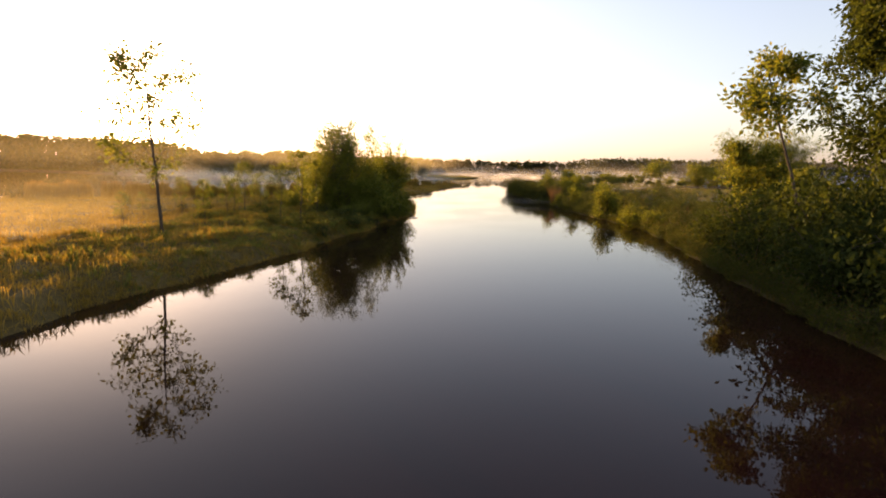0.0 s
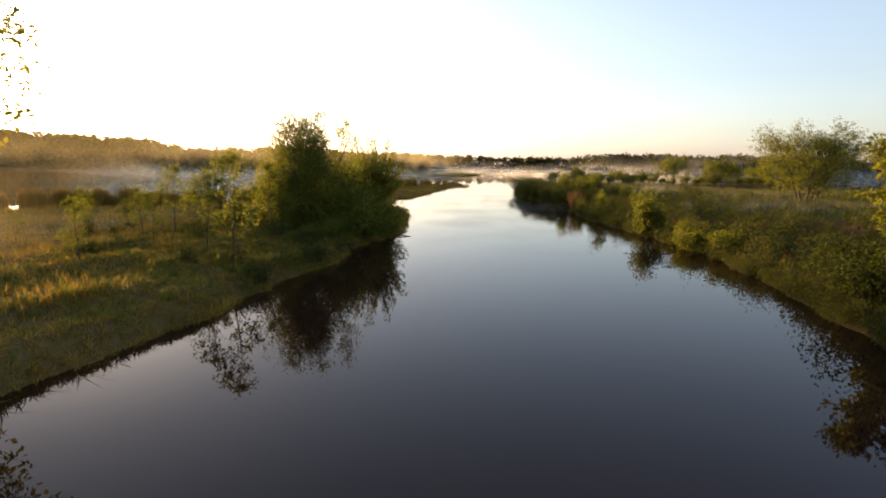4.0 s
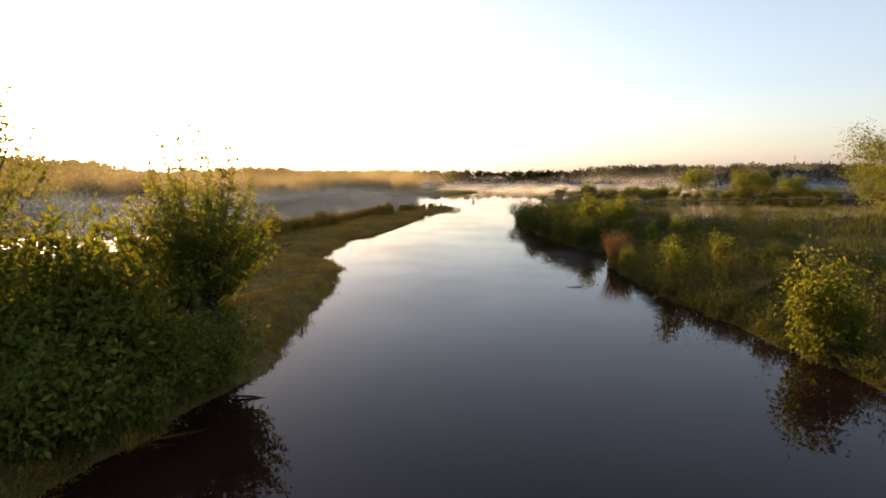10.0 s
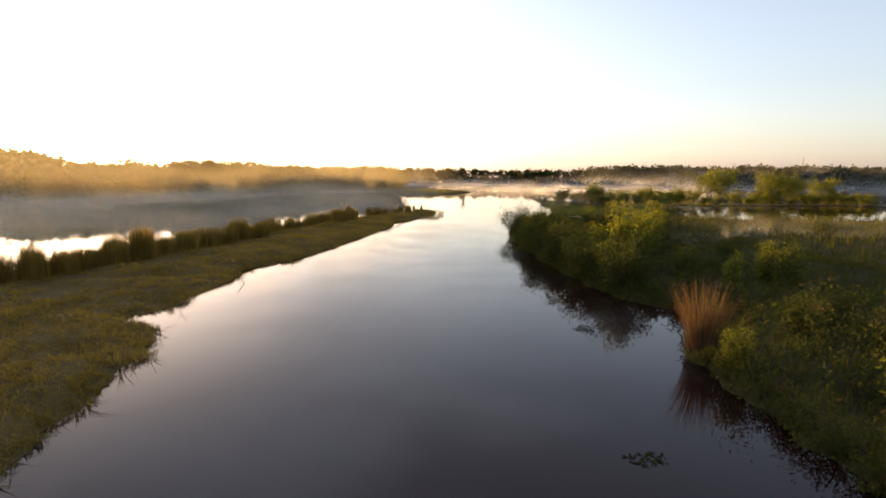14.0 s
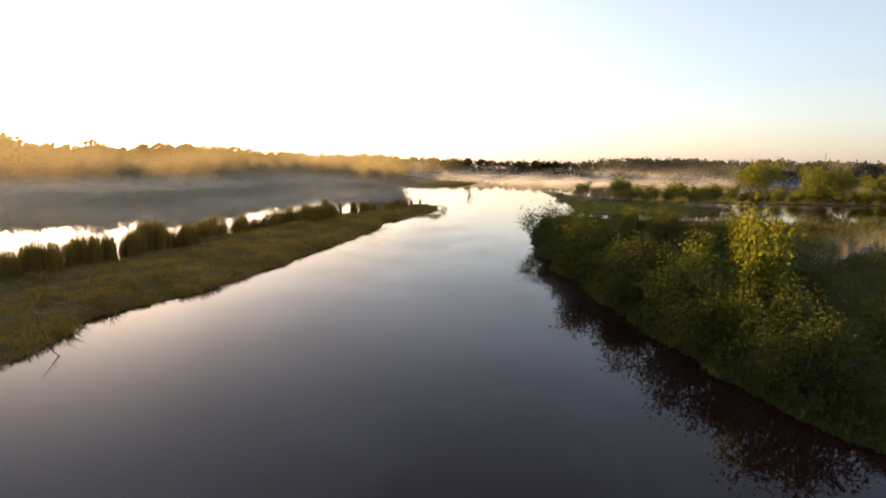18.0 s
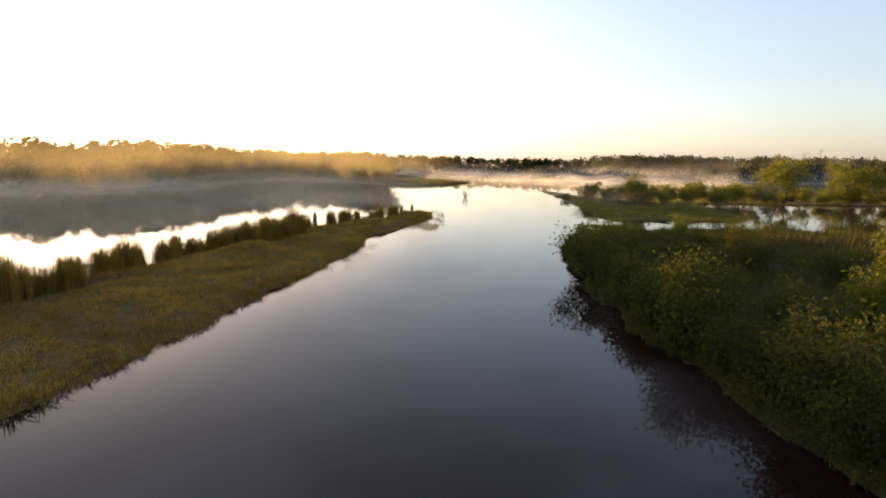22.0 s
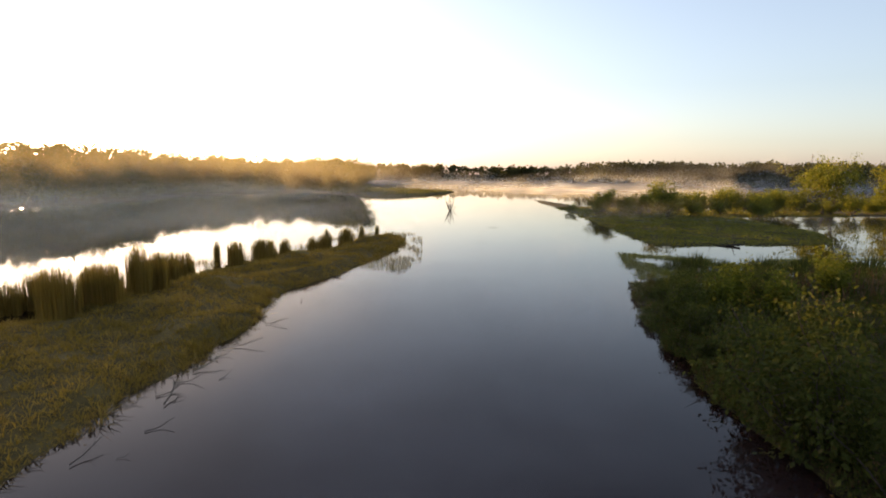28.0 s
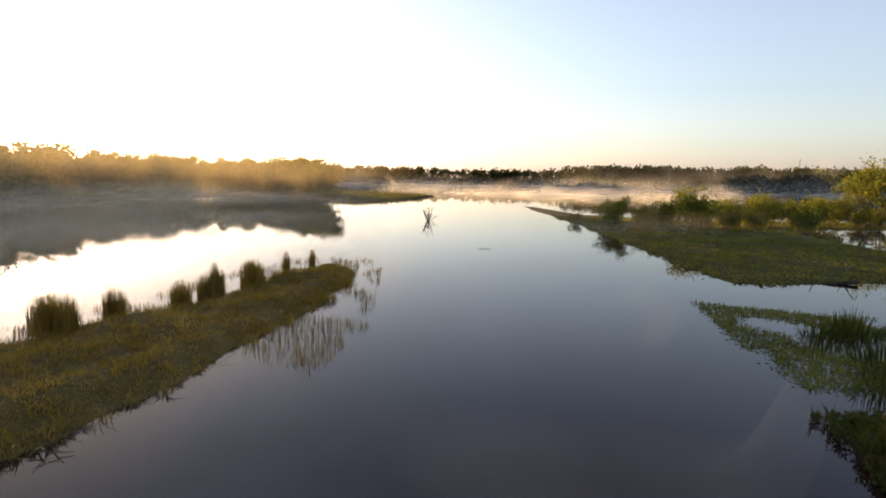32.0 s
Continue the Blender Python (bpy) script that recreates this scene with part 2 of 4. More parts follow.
def ripple(px, py, size, seed=0.0):
    """Smooth unevenness of about -1 to 1 with the given size in metres: warped waves in seven directions."""
    a, b = px / size, py / size
    wa, wb = a + 0.8 * np.sin(b * 0.9 + seed) + 0.5 * np.sin(a * 0.53 - b * 0.71 + seed * 2), b + 0.8 * np.sin(a * 0.83 + seed * 1.3) + 0.5 * np.sin(a * 0.67 + b * 0.47)
    out = 0
    for i in range(7):
        q = i * 0.897 + seed * 0.37
        out = out + np.sin((wa * math.cos(q) + wb * math.sin(q)) * (1.25 + 0.33 * i) + seed * (i + 1) * 1.7)
    return out / 3.4


def land_distance(px, py):
    d = np.full(px.shape, -1e9)
    for o in LAND:
        d = np.maximum(d, shore_distance(px, py, o))
    return d + 0.35 * ripple(px, py, 2.3, 1.0) + 0.2 * ripple(px, py, 0.9, 4.0)


def ground_height(px, py, d=None):
    d = land_distance(px, py) if d is None else d
    up = np.clip(d / 1.6, 0, 1)
    steep = np.clip((105 - py) / 30, 0, 1) * (px < 10)          # the west bank stands higher upstream
    z = (0.42 + 0.5 * steep) * up * up * (3 - 2 * up) + 0.2 * up * (ripple(px, py, 2.4, 2.0) + 0.35 * ripple(px, py, 1.1, 7.0)) + 0.25 * np.clip(d / 12, 0, 1) * (1 + ripple(px, py, 14, 3.0))
    z = z * np.where((px > 30) & (py > 203) & (py < 340), 0.35, 1)          # the islet is flooded nearly to its grass
    return np.where(d > 0, z + 0.02, np.maximum(-1.3, 0.02 + d * 0.45))


def mesh_of(name, verts, faces, mat, smooth=False):
    """A mesh from arrays: verts n x 3, faces m x 3 or m x 4."""
    me = bpy.data.meshes.new(name)
    verts, faces = np.asarray(verts, np.float32), np.asarray(faces, np.int32)
    k = faces.shape[1]
    me.vertices.add(len(verts))
    me.vertices.foreach_set("co", verts.ravel())
    me.loops.add(faces.size)
    me.loops.foreach_set("vertex_index", faces.ravel())
    me.polygons.add(len(faces))
    me.polygons.foreach_set("loop_start", np.arange(0, faces.size, k, dtype=np.int32))
    me.polygons.foreach_set("use_smooth", np.full(len(faces), smooth))
    me.update(calc_edges=True)
    me.validate()
    if mat:
        me.materials.append(mat)
    return me


def grid_mesh(name, xs, ys, height, mat):
    gx, gy = np.meshgrid(xs, ys)
    v = np.stack([gx.ravel(), gy.ravel(), height(gx.ravel(), gy.ravel())], 1)
    nx, ny = len(xs), len(ys)
    i = (np.arange(ny - 1)[:, None] * nx + np.arange(nx - 1)).ravel()
    return mesh_of(name, v, np.stack([i, i + 1, i + nx + 1, i + nx], 1), mat, True)


def steps(*parts):
    return np.concatenate([np.arange(a, b, s, dtype=float) for a, b, s in parts])


XS = steps((-2800, -1000, 300), (-1000, -200, 50), (-200, -60, 8), (-60, -26, 2), (-26, 36, 0.85), (36, 100, 2), (100, 240, 8), (240, 1000, 50), (1000, 3200, 300))
YS = steps((-400, -20, 40), (-20, 24, 3), (24, 214, 0.85), (214, 420, 3), (420, 900, 16), (900, 4300, 400))
ground = tagged(new("ground", grid_mesh("ground", XS, YS, ground_height, SOIL)), "olive marsh ground with mossy hummocks and low muddy banks", "ground", kind="structure")
water = tagged(new("water", grid_mesh("water", steps((-2800, 3201, 600)), steps((-400, 4300, 470)), lambda a, b: a * 0, WATER)),
               "still murky river and lake water mirroring the sunrise sky", "water", kind="structure")

# ---- builders for plants ----
rng = np.random.default_rng(7)


def reseed(*numbers):
    """A fresh, repeatable run of random numbers for one plant."""
    global rng
    rng = np.random.default_rng([int(abs(k) * 1000) for k in numbers])


def unit(v):
    return v / np.maximum(np.linalg.norm(v, axis=-1, keepdims=True), 1e-9)


def leaf_quads(at, size, droop=0.3, long=1.8, spread=None):
    """One folded rhombic leaf at each place; size: leaf width. spread: preferred direction of each leaf."""
    n = len(at)
    d = rng.normal(size=(n, 3))
    if spread is not None:
        d = d * 0.6 + spread * 1.3
    d[:, 2] -= droop
    d = unit(d)
    s = unit(np.cross(d, rng.normal(size=(n, 3))))
    w = (size * rng.uniform(0.6, 1.35, n))[:, None]
    up = np.cross(d, s)
    v = np.stack([at, at + d * w * long * 0.5 + s * w * 0.5 + up * w * 0.12, at + d * w * long, at + d * w * long * 0.5 - s * w * 0.5 + up * w * 0.12], 1)
    return v.reshape(-1, 3), np.arange(4 * n).reshape(n, 4)


def blades(at, tall, wide, lean=0.25, bend=None):
    """One tapering bent blade (two quads folded to a point) at each place; tall: an array of heights."""
    n = len(at)
    a = rng.uniform(0, 2 * np.pi, n)
    h = np.stack([np.cos(a), np.sin(a), np.zeros(n)], 1)
    s = np.stack([-np.sin(a), np.cos(a), np.zeros(n)], 1) * (wide * rng.uniform(0.6, 1.3, n))[:, None]
    k = (np.abs(rng.normal(0, lean, n)))[:, None]
    t = tall[:, None]
    z = np.array([0, 0, 1.0])
    mid = at + z * t * 0.55 + h * t * k * 0.35
    tip = at + z * t * (1 - 0.25 * np.clip(k, 0, 1)) + h * t * k
    if bend is not None:
        mid, tip = mid + bend * t * 0.3, tip + bend * t
    v = np.stack([at - s * 0.5, at + s * 0.5, mid + s * 0.4, mid - s * 0.4, tip + s * 0.06, tip - s * 0.06], 1).reshape(-1, 3)
    b = np.arange(n)[:, None] * 6
    f = np.concatenate([b + np.array([0, 1, 2, 3]), b + np.array([3, 2, 4, 5])])
    return v, f


def thin_blades(at, tall, wide, lean=0.25, way=None):
    """One leaning pointed blade of a single face at each place; way: the angle towards which each leans."""
    n = len(at)
    a = rng.uniform(0, 2 * np.pi, n) if way is None else way
    h = np.stack([np.cos(a), np.sin(a), np.zeros(n)], 1)
    b = a + rng.uniform(0.6, 2.5, n)
    s = np.stack([np.cos(b), np.sin(b), np.zeros(n)], 1) * (wide * rng.uniform(0.6, 1.3, n))[:, None]
    k = np.abs(rng.normal(0, lean, n))[:, None]
    t = tall[:, None]
    z = np.array([0, 0, 1.0])
    mid = at + z * t * 0.5 + h * t * k * 0.3
    tip = at + z * t * (1 - 0.25 * np.clip(k, 0, 1)) + h * t * k
    v = np.stack([at, mid + s * 0.5, tip, mid - s * 0.5], 1).reshape(-1, 3)
    return v, np.arange(4 * n).reshape(n, 4)


def tubes(runs, sides=6, joined=False):
    """Tapered limbs: each run is a list of (place, radius). joined: the later runs grow out of the first."""
    vs, fs, base = [], [], 0
    ang = np.arange(sides) * 2 * np.pi / sides
    for run in runs:
        p = np.array([q[0] for q in run], float)
        r = np.array([q[1] for q in run], float)
        d = unit(np.gradient(p, axis=0))
        a = unit(np.cross(d, np.array([0.31, 0.95, 0.07])))
        b = np.cross(d, a)
        ring = p[:, None] + r[:, None, None] * (np.cos(ang)[None, :, None] * a[:, None] + np.sin(ang)[None, :, None] * b[:, None])
        vs.append(ring.reshape(-1, 3))
        for i in range(len(p) - 1):
            j = np.arange(sides)
            fs.append(np.stack([base + i * sides + j, base + i * sides + (j + 1) % sides, base + (i + 1) * sides + (j + 1) % sides, base + (i + 1) * sides + j], 1))
        base += len(p) * sides
    if joined:
        main = vs[0]
        base = len(main)
        for v in vs[1:]:
            k = int(np.argmin(((main - v[0]) ** 2).sum(1)))
            row = k // sides * sides
            fs.append(np.array([[k, row + (k - row + 1) % sides, base + 1, base]]))
            base += len(v)
    return np.concatenate(vs), np.concatenate(fs)


def limb(start, way, length, r0, r1, bits=5, wander=0.25, lift=0.0):
    p, d = np.array(start, float), unit(np.array(way, float))
    run = [(p.copy(), r0)]
    for i in range(bits):
        d = unit(d + rng.normal(0, wander, 3) * 0.5 + np.array([0, 0, lift / bits]))
        p = p + d * length / bits
        run.append((p.copy(), r0 + (r1 - r0) * (i + 1) / bits))
    return run


def part(name, mesh, parent, label=""):
    ob = new(name, mesh)
    ob.parent = parent
    if label:
        ob["label"] = label
    return ob


def plant(name, label, category, group=""):
    return tagged(new(name), label, category, group)


def along(run, k):
    """Place at share k of a run."""
    f = k * (len(run) - 1)
    i = min(int(f), len(run) - 2)
    return run[i][0] + (run[i + 1][0] - run[i][0]) * (f - i)


def make_tree(name, label, tall, wide, crown_base, leaf, n_leaves, leaf_size, limbs=14, bark=None, lean=(0, 0), trunk_r=None, clump=0.7, stems=1, thin=1.0, group="", spiky=0.0, fill=0.0, fill_top=1.0):
    """A tree: tapered trunk or trunks, limbs with twigs, and a crown of leaf clusters at the twigs."""
    reseed(tall, wide, leaf_size)
    thing = plant(name, label, "tree", group)
    r = trunk_r or tall * 0.014
    trunks, boughs, tips = [], [], []          # boughs: one group of runs for each limb
    for s in range(stems):
        a = s * 2 * np.pi / max(stems, 1) + 0.4
        off = np.array([np.cos(a), np.sin(a), 0]) * (0.0 if stems == 1 else wide * 0.06)
        out = np.array([lean[0], lean[1], 1.0]) + (0 if stems == 1 else 1) * np.array([np.cos(a), np.sin(a), 0]) * (0.32 if stems < 7 else 0.24) * wide / tall
        up = rng.uniform(0.86 if stems < 4 else 0.74, 0.97) if stems < 7 else (0.82, 0.72, 0.84, 0.66, 0.8, 0.72, 0.86, 0.68)[s % 8]
        tr = limb(off + np.array([0, 0, -0.3]), out, tall * up + 0.3, r, r * 0.18, 9, 0.13, 0.3)
        trunks.append(tr)
        for i in range(limbs):
            k = crown_base + (0.96 - crown_base) * (i + rng.uniform(0, 1)) / limbs
            p = along(tr, k)
            a2 = rng.uniform(0, 2 * np.pi)
            prof = np.sin(np.pi * np.clip((k - crown_base) / (1 - crown_base) * 0.78 + 0.2, 0, 1)) ** 0.7
            ln = wide * 0.5 * prof * rng.uniform(0.65, 1.15)
            w = np.array([np.cos(a2), np.sin(a2), rng.uniform(0.15, 0.8) + spiky])
            b = limb(p, w, ln, r * 0.42 * (1.1 - k), r * 0.06, 5, 0.35, 0.5 + spiky)
            boughs.append([b])
            for j in range(6):
                q = along(b, rng.uniform(0.3, 1.0))
                w2 = unit(w) + rng.normal(0, 0.7, 3) + np.array([0, 0, 0.25 + spiky])
                tw = limb(q, w2, ln * rng.uniform(0.2, 0.45) + 0.3, r * 0.09, r * 0.02, 3, 0.4, 0.2 + spiky)
                boughs[-1].append(tw)
                tips += [tw[-1][0], along(tw, 0.55)]
            tips.append(b[-1][0])
        tips.append(tr[-1][0])
    tips = np.array(tips)
    for one in trunks:
        part("trunk", mesh_of("trunk", *tubes([one], 8), bark or BARK, True), thing)
    for one in boughs:
        part("limb", mesh_of("limb", *tubes(one, 3, True), bark or BARK, True), thing)
    keep = tips[rng.uniform(size=len(tips)) < thin]
    if fill:
        u = unit(rng.normal(size=(int(len(keep) * fill), 3))) * rng.uniform(0.45, 1.0, (int(len(keep) * fill), 1))
        mid_z = tall * (0.5 + 0.5 * crown_base) * fill_top
        keep = np.concatenate([keep, u * (wide * 0.5, wide * 0.5, tall * fill_top - mid_z) + (lean[0] * mid_z, lean[1] * mid_z, mid_z - 0.2)])
    at = keep[rng.integers(0, len(keep), n_leaves)]
    spread = rng.normal(size=(n_leaves, 3)) * np.array([1, 1, 0.75 + spiky])
    at = at + spread * clump * 0.5 * rng.uniform(0.2, 1.0, n_leaves)[:, None]
    at[:, 2] = np.maximum(at[:, 2], 0.15)
    part("crown", mesh_of("crown", *leaf_quads(at, leaf_size, spread=unit(spread)), leaf), thing)
    return thing


def make_shrub(name, label, tall, wide, leaf, n_leaves, leaf_size, stems=16, upright=0.5, clump=0.5, bark=None, group="", low=0.12, twigs=5):
    """A shrub: many stems from one foot that fork, leafy from low down to an uneven top."""
    reseed(tall, wide, leaf_size)
    thing = plant(name, label, "shrub", group)
    runs, tips = [], []
    for i in range(stems):
        a = rng.uniform(0, 2 * np.pi)
        sp = rng.uniform(0.05, 1.0) ** 0.7
        w = np.array([np.cos(a) * sp * wide / tall * 0.9, np.sin(a) * sp * wide / tall * 0.9, 1.0])
        ln = tall * rng.uniform(0.6, 1.05) * (1 - 0.25 * sp)
        foot = np.array([np.cos(a), np.sin(a), 0]) * wide * 0.12 * sp + np.array([0, 0, -0.15])
        m = limb(foot, w, ln, 0.02 + tall * 0.005, 0.01, 5, 0.28, upright)
        runs.append([m])
        for j in range(twigs):
            k = rng.uniform(low, 1.0)
            q = along(m, k)
            w2 = rng.normal(0, 1, 3) + np.array([0, 0, 0.3 + upright])
            tw = limb(q, w2, tall * rng.uniform(0.08, 0.22), 0.012, 0.005, 2, 0.4, 0.3)
            runs[-1].append(tw)
            tips += [tw[-1][0], along(tw, 0.5)]
        tips += [m[-1][0], along(m, 0.8)]
    tips = np.array(tips)
    for one in runs:
        part("stem", mesh_of("stem", *tubes(one, 3, True), bark or BARK, True), thing)
    at = tips[rng.integers(0, len(tips), n_leaves)]
    spread = rng.normal(size=(n_leaves, 3))
    at = at + spread * clump * 0.5
    at[:, 2] = np.maximum(at[:, 2], 0.05)
    part("foliage", mesh_of("foliage", *leaf_quads(at, leaf_size, spread=unit(spread)), leaf), thing)
    return thing


def make_shoot_bush(name, label, tall, wide, leaf, leaf_size, shoots=90, per=120, stems=5, group=""):
    """A bush of long straight shoots that fan out from a few stems to an egg-shaped outline, each leafy along its outer part."""
    reseed(tall, wide, leaf_size, shoots)
    thing = plant(name, label, "tree", group)
    for i in range(stems):
        a = i * 2.4
        part("trunk", mesh_of("trunk", *tubes([limb((math.cos(a) * 0.25, math.sin(a) * 0.25, -0.3), (math.cos(a) * 0.3, math.sin(a) * 0.3, 1), tall * 0.5, 0.1, 0.05, 5, 0.15, 0.3)], 6), BARK, True), thing)
    at, way = [], []
    for i in range(shoots):
        a, tilt = i * 2.39996, 1.35 * math.sqrt((i + 0.5) / shoots)
        out = np.array([math.cos(a) * math.sin(tilt), math.sin(a) * math.sin(tilt), math.cos(tilt)])
        start = np.array([math.cos(a) * 0.3, math.sin(a) * 0.3, tall * rng.uniform(0.12, 0.4)])
        reach = 1 / math.sqrt((math.sin(tilt) / (wide * 0.5)) ** 2 + (math.cos(tilt) / (tall * 0.72)) ** 2) * rng.uniform(0.72, 1.08)
        run = limb(start, out, reach, 0.035, 0.008, 6, 0.12, 0.55)
        part("shoot", mesh_of("shoot", *tubes([run], 3), BARK, True), thing)
        p = np.array([q[0] for q in run])
        k = rng.uniform(0.22, 1.0, per) * (len(run) - 1)
        j = np.minimum(k.astype(int), len(run) - 2)
        d = unit(p[j + 1] - p[j])
        at.append(p[j] + (p[j + 1] - p[j]) * (k - j)[:, None] + rng.normal(0, 0.09, (per, 3)))
        way.append(d * 0.5 + rng.normal(0, 0.75, (per, 3)))
    at, way = np.concatenate(at), np.concatenate(way)
    at[:, 2] = np.maximum(at[:, 2], 0.1)
    part("crown", mesh_of("crown", *leaf_quads(at, leaf_size, droop=0.1, long=2.6, spread=unit(way)), leaf), thing)
    return thing


def ground_at(x, y):
    return float(ground_height(np.array([float(x)]), np.array([float(y)]))[0])


def plant_at(thing, x, y, turn=0.0, size=1.0, tall=1.0, sink=0.0):
    """Moves the thing to its place on the ground."""
    z = max(ground_at(x, y), -0.4) - sink
    thing.matrix_basis = pose(x, y, z, 0, 0, turn) @ Matrix.Diagonal((size, size, size * tall, 1))
    return thing


def plant_copy(thing, x, y, turn=0.0, size=1.0, tall=1.0, sink=0.0):
    c = copy_thing(thing, pose(x, y, 0))
    return plant_at(c, x, y, turn, size, tall, sink)


def scatter(n, x0, x1, y0, y1, inside, near=0.0):
    """Places in a rectangle that pass a test on arrays of x and y."""
    x, y = rng.uniform(x0, x1, n), rng.uniform(y0, y1, n)
    k = inside(x, y)
    return x[k], y[k]

# ---- trees of the west bank ----
tree = make_tree("sapling", "tall thin sapling with sparse backlit leaves on the west bank", 14.2, 7.5, 0.28, LEAF_OLIVE, 2600, 0.17, limbs=20, trunk_r=0.13, thin=0.6, clump=0.8)
plant_at(tree, -20, 40.5)
slim = make_tree("sapling", "slender sapling with a few airy leaves in the meadow", 9.6, 4.4, 0.3, LEAF_OLIVE, 1250, 0.14, limbs=15, trunk_r=0.08, thin=0.5, clump=0.6, group="meadow saplings", lean=(-0.08, 0))
plant_at(slim, -12.4, 50.8, 0, 0.84)
plant_copy(slim, -14.8, 52.4, 20, 0.66)
plant_copy(slim, -13.4, 61.5, 220, 0.72)
plant_copy(slim, -22, 62, 60, 0.7)
for i in range(8):
    plant_copy(slim, rng.uniform(-31, -14), rng.uniform(44, 66), rng.uniform(0, 360), rng.uniform(0.22, 0.55))
big = make_tree("willow_tree", "broad dark green willow tree leaning over the water", 12.2, 9.4, 0.08, LEAF_OLIVE, 50000, 0.09, limbs=15, stems=8, trunk_r=0.12, clump=0.7, spiky=0.5, fill=1.2, fill_top=0.76)
plant_at(big, -11.4, 65.8, 0, 1.0, 0.97)
cone = make_shoot_bush("willow_tree", "bushy pointed willow with upright sunlit shoots", 9.2, 8.4, LEAF_LIME, 0.1, shoots=150, per=95)
plant_at(cone, -6.9, 76.4, 0, 1.0, 1.08)
plant_copy(cone, -9.4, 71.3, 120, 0.75, 0.8)
plant_copy(cone, -15.4, 69.4, 200, 0.8, 0.9)
bush = make_shrub("shrub", "dense green bankside willow shrub", 5.3, 5.5, LEAF_OLIVE, 4600, 0.14, stems=16, clump=0.8, group="bankside shrubs")
plant_at(bush, -7.2, 66.5)
for x, y, r, s, h in ((-8.5, 71.5, 40, 1.15, 1.1), (-4.8, 71.8, 100, 0.8, 0.9), (-9.6, 70.6, 140, 1.25, 1.25), (-11.5, 73, 170, 1.1, 0.85), (-14.5, 70, 200, 1.05, 0.95), (-9.5, 78, 260, 1.0, 0.8), (-13.5, 79, 300, 0.9, 0.7),
                      (-7.0, 78.6, 20, 0.5, 0.8), (-16.5, 75, 330, 0.85, 0.7), (-12.5, 64.2, 75, 0.75, 0.8), (-8.6, 62.6, 210, 0.55, 0.7), (-9.4, 59.4, 60, 0.4, 0.6), (-8.3, 64.6, 160, 0.6, 0.8), (-5.4, 68.9, 310, 0.7, 0.9), (-18.5, 68.5, 15, 0.7, 0.8)):
    plant_copy(bush, x, y, r, s, h)

# ---- trees and shrubs of the east bank ----
oak = make_tree("oak_tree", "large dark oak with a ragged leafy crown", 20.5, 13, 0.3, LEAF_DARK, 46000, 0.17, limbs=30, trunk_r=0.3, clump=1.0, thin=0.9, fill=0.5)
plant_at(oak, 32.7, 37)
spray = make_tree("tree", "young tree with an airy spray of large leaves beside the oak", 14.8, 5.6, 0.6, LEAF_OLIVE, 3000, 0.18, limbs=13, trunk_r=0.14, clump=0.9, thin=0.75, group="east bank trees")
plant_at(spray, 23.8, 33.4)
mid = make_tree("tree", "small green tree among bankside shrubs", 11.2, 6.5, 0.2, LEAF_OLIVE, 8000, 0.17, limbs=18, trunk_r=0.12, clump=1.0, group="east bank trees")
plant_at(mid, 28.5, 47.5, 0, 0.85)
plant_copy(mid, 35, 53, 140, 0.65)
bush = make_shrub("shrub", "dense dark green shrub at the east water's edge", 5.3, 5.6, LEAF_DARK, 4600, 0.145, stems=16, clump=0.8, group="east bank shrubs")
plant_at(bush, 21.5, 27, 30)
for x, y, r, s, h in ((24, 31, 80, 1.35, 1.1), (22.5, 35, 140, 1.05, 1.0), (25.5, 40, 200, 1.2, 1.05), (24.6, 44.5, 250, 0.85, 0.9), (29, 42, 300, 1.4, 1.1), (30, 33, 10, 1.5, 1.2),
                      (20.5, 20, 60, 1.2, 1.0), (19.6, 14, 20, 0.9, 0.9), (24, 16, 200, 1.4, 1.0), (20, 8, 140, 1.0, 0.9), (26, 24, 120, 1.5, 1.2), (28, 52, 180, 0.8, 0.9), (32, 46, 230, 1.2, 1.0), (26.4, 49.6, 310, 0.6, 0.8), (35, 40, 45, 1.4, 1.1)):
    plant_copy(bush, x, y, r, s, h)
willow = make_tree("willow_tree", "wide old willow with pale arching boughs in the marsh", 15.6, 21, 0.14, LEAF_OLIVE, 36000, 0.17, limbs=20, stems=5, trunk_r=0.3, clump=1.3, fill=0.8)
plant_at(willow, 81, 134)
lime = make_shrub("shrub", "upright shrub with glowing yellow-green leaves", 5.6, 1.8, LEAF_LIME, 2400, 0.13, stems=9, upright=0.9, clump=0.5, group="yellow-green shrubs")
plant_at(lime, 24.2, 76.5, 0, 1.15)
for x, y, r, s, h in ((25.6, 76, 70, 0.75, 0.9), (22.6, 100.5, 210, 0.5, 1.0), (25.4, 124.2, 30, 0.95, 1.5), (22.8, 122, 290, 0.7, 1.0), (25.4, 131, 100, 0.8, 1.1),
                      (27.2, 173.4, 250, 0.75, 0.9), (25.7, 171.6, 40, 0.55, 0.9), (28.8, 171.2, 140, 0.7, 0.9), (31, 99, 45, 0.7, 1.0), (36, 120, 160, 0.8, 1.0), (31.9, 143.6, 80, 0.9, 0.9), (38.3, 149, 20, 1.15, 1.0), (32.2, 137.2, 120, 1.1, 1.0), (33.6, 138.6, 220, 0.95, 1.1), (31.4, 134.5, 300, 0.9, 0.9), (36.5, 145, 10, 0.9, 1.0), (37.5, 178, 60, 0.9, 0.8), (36.2, 176.8, 160, 0.7, 0.8)):
    plant_copy(lime, x, y, r, s, h)
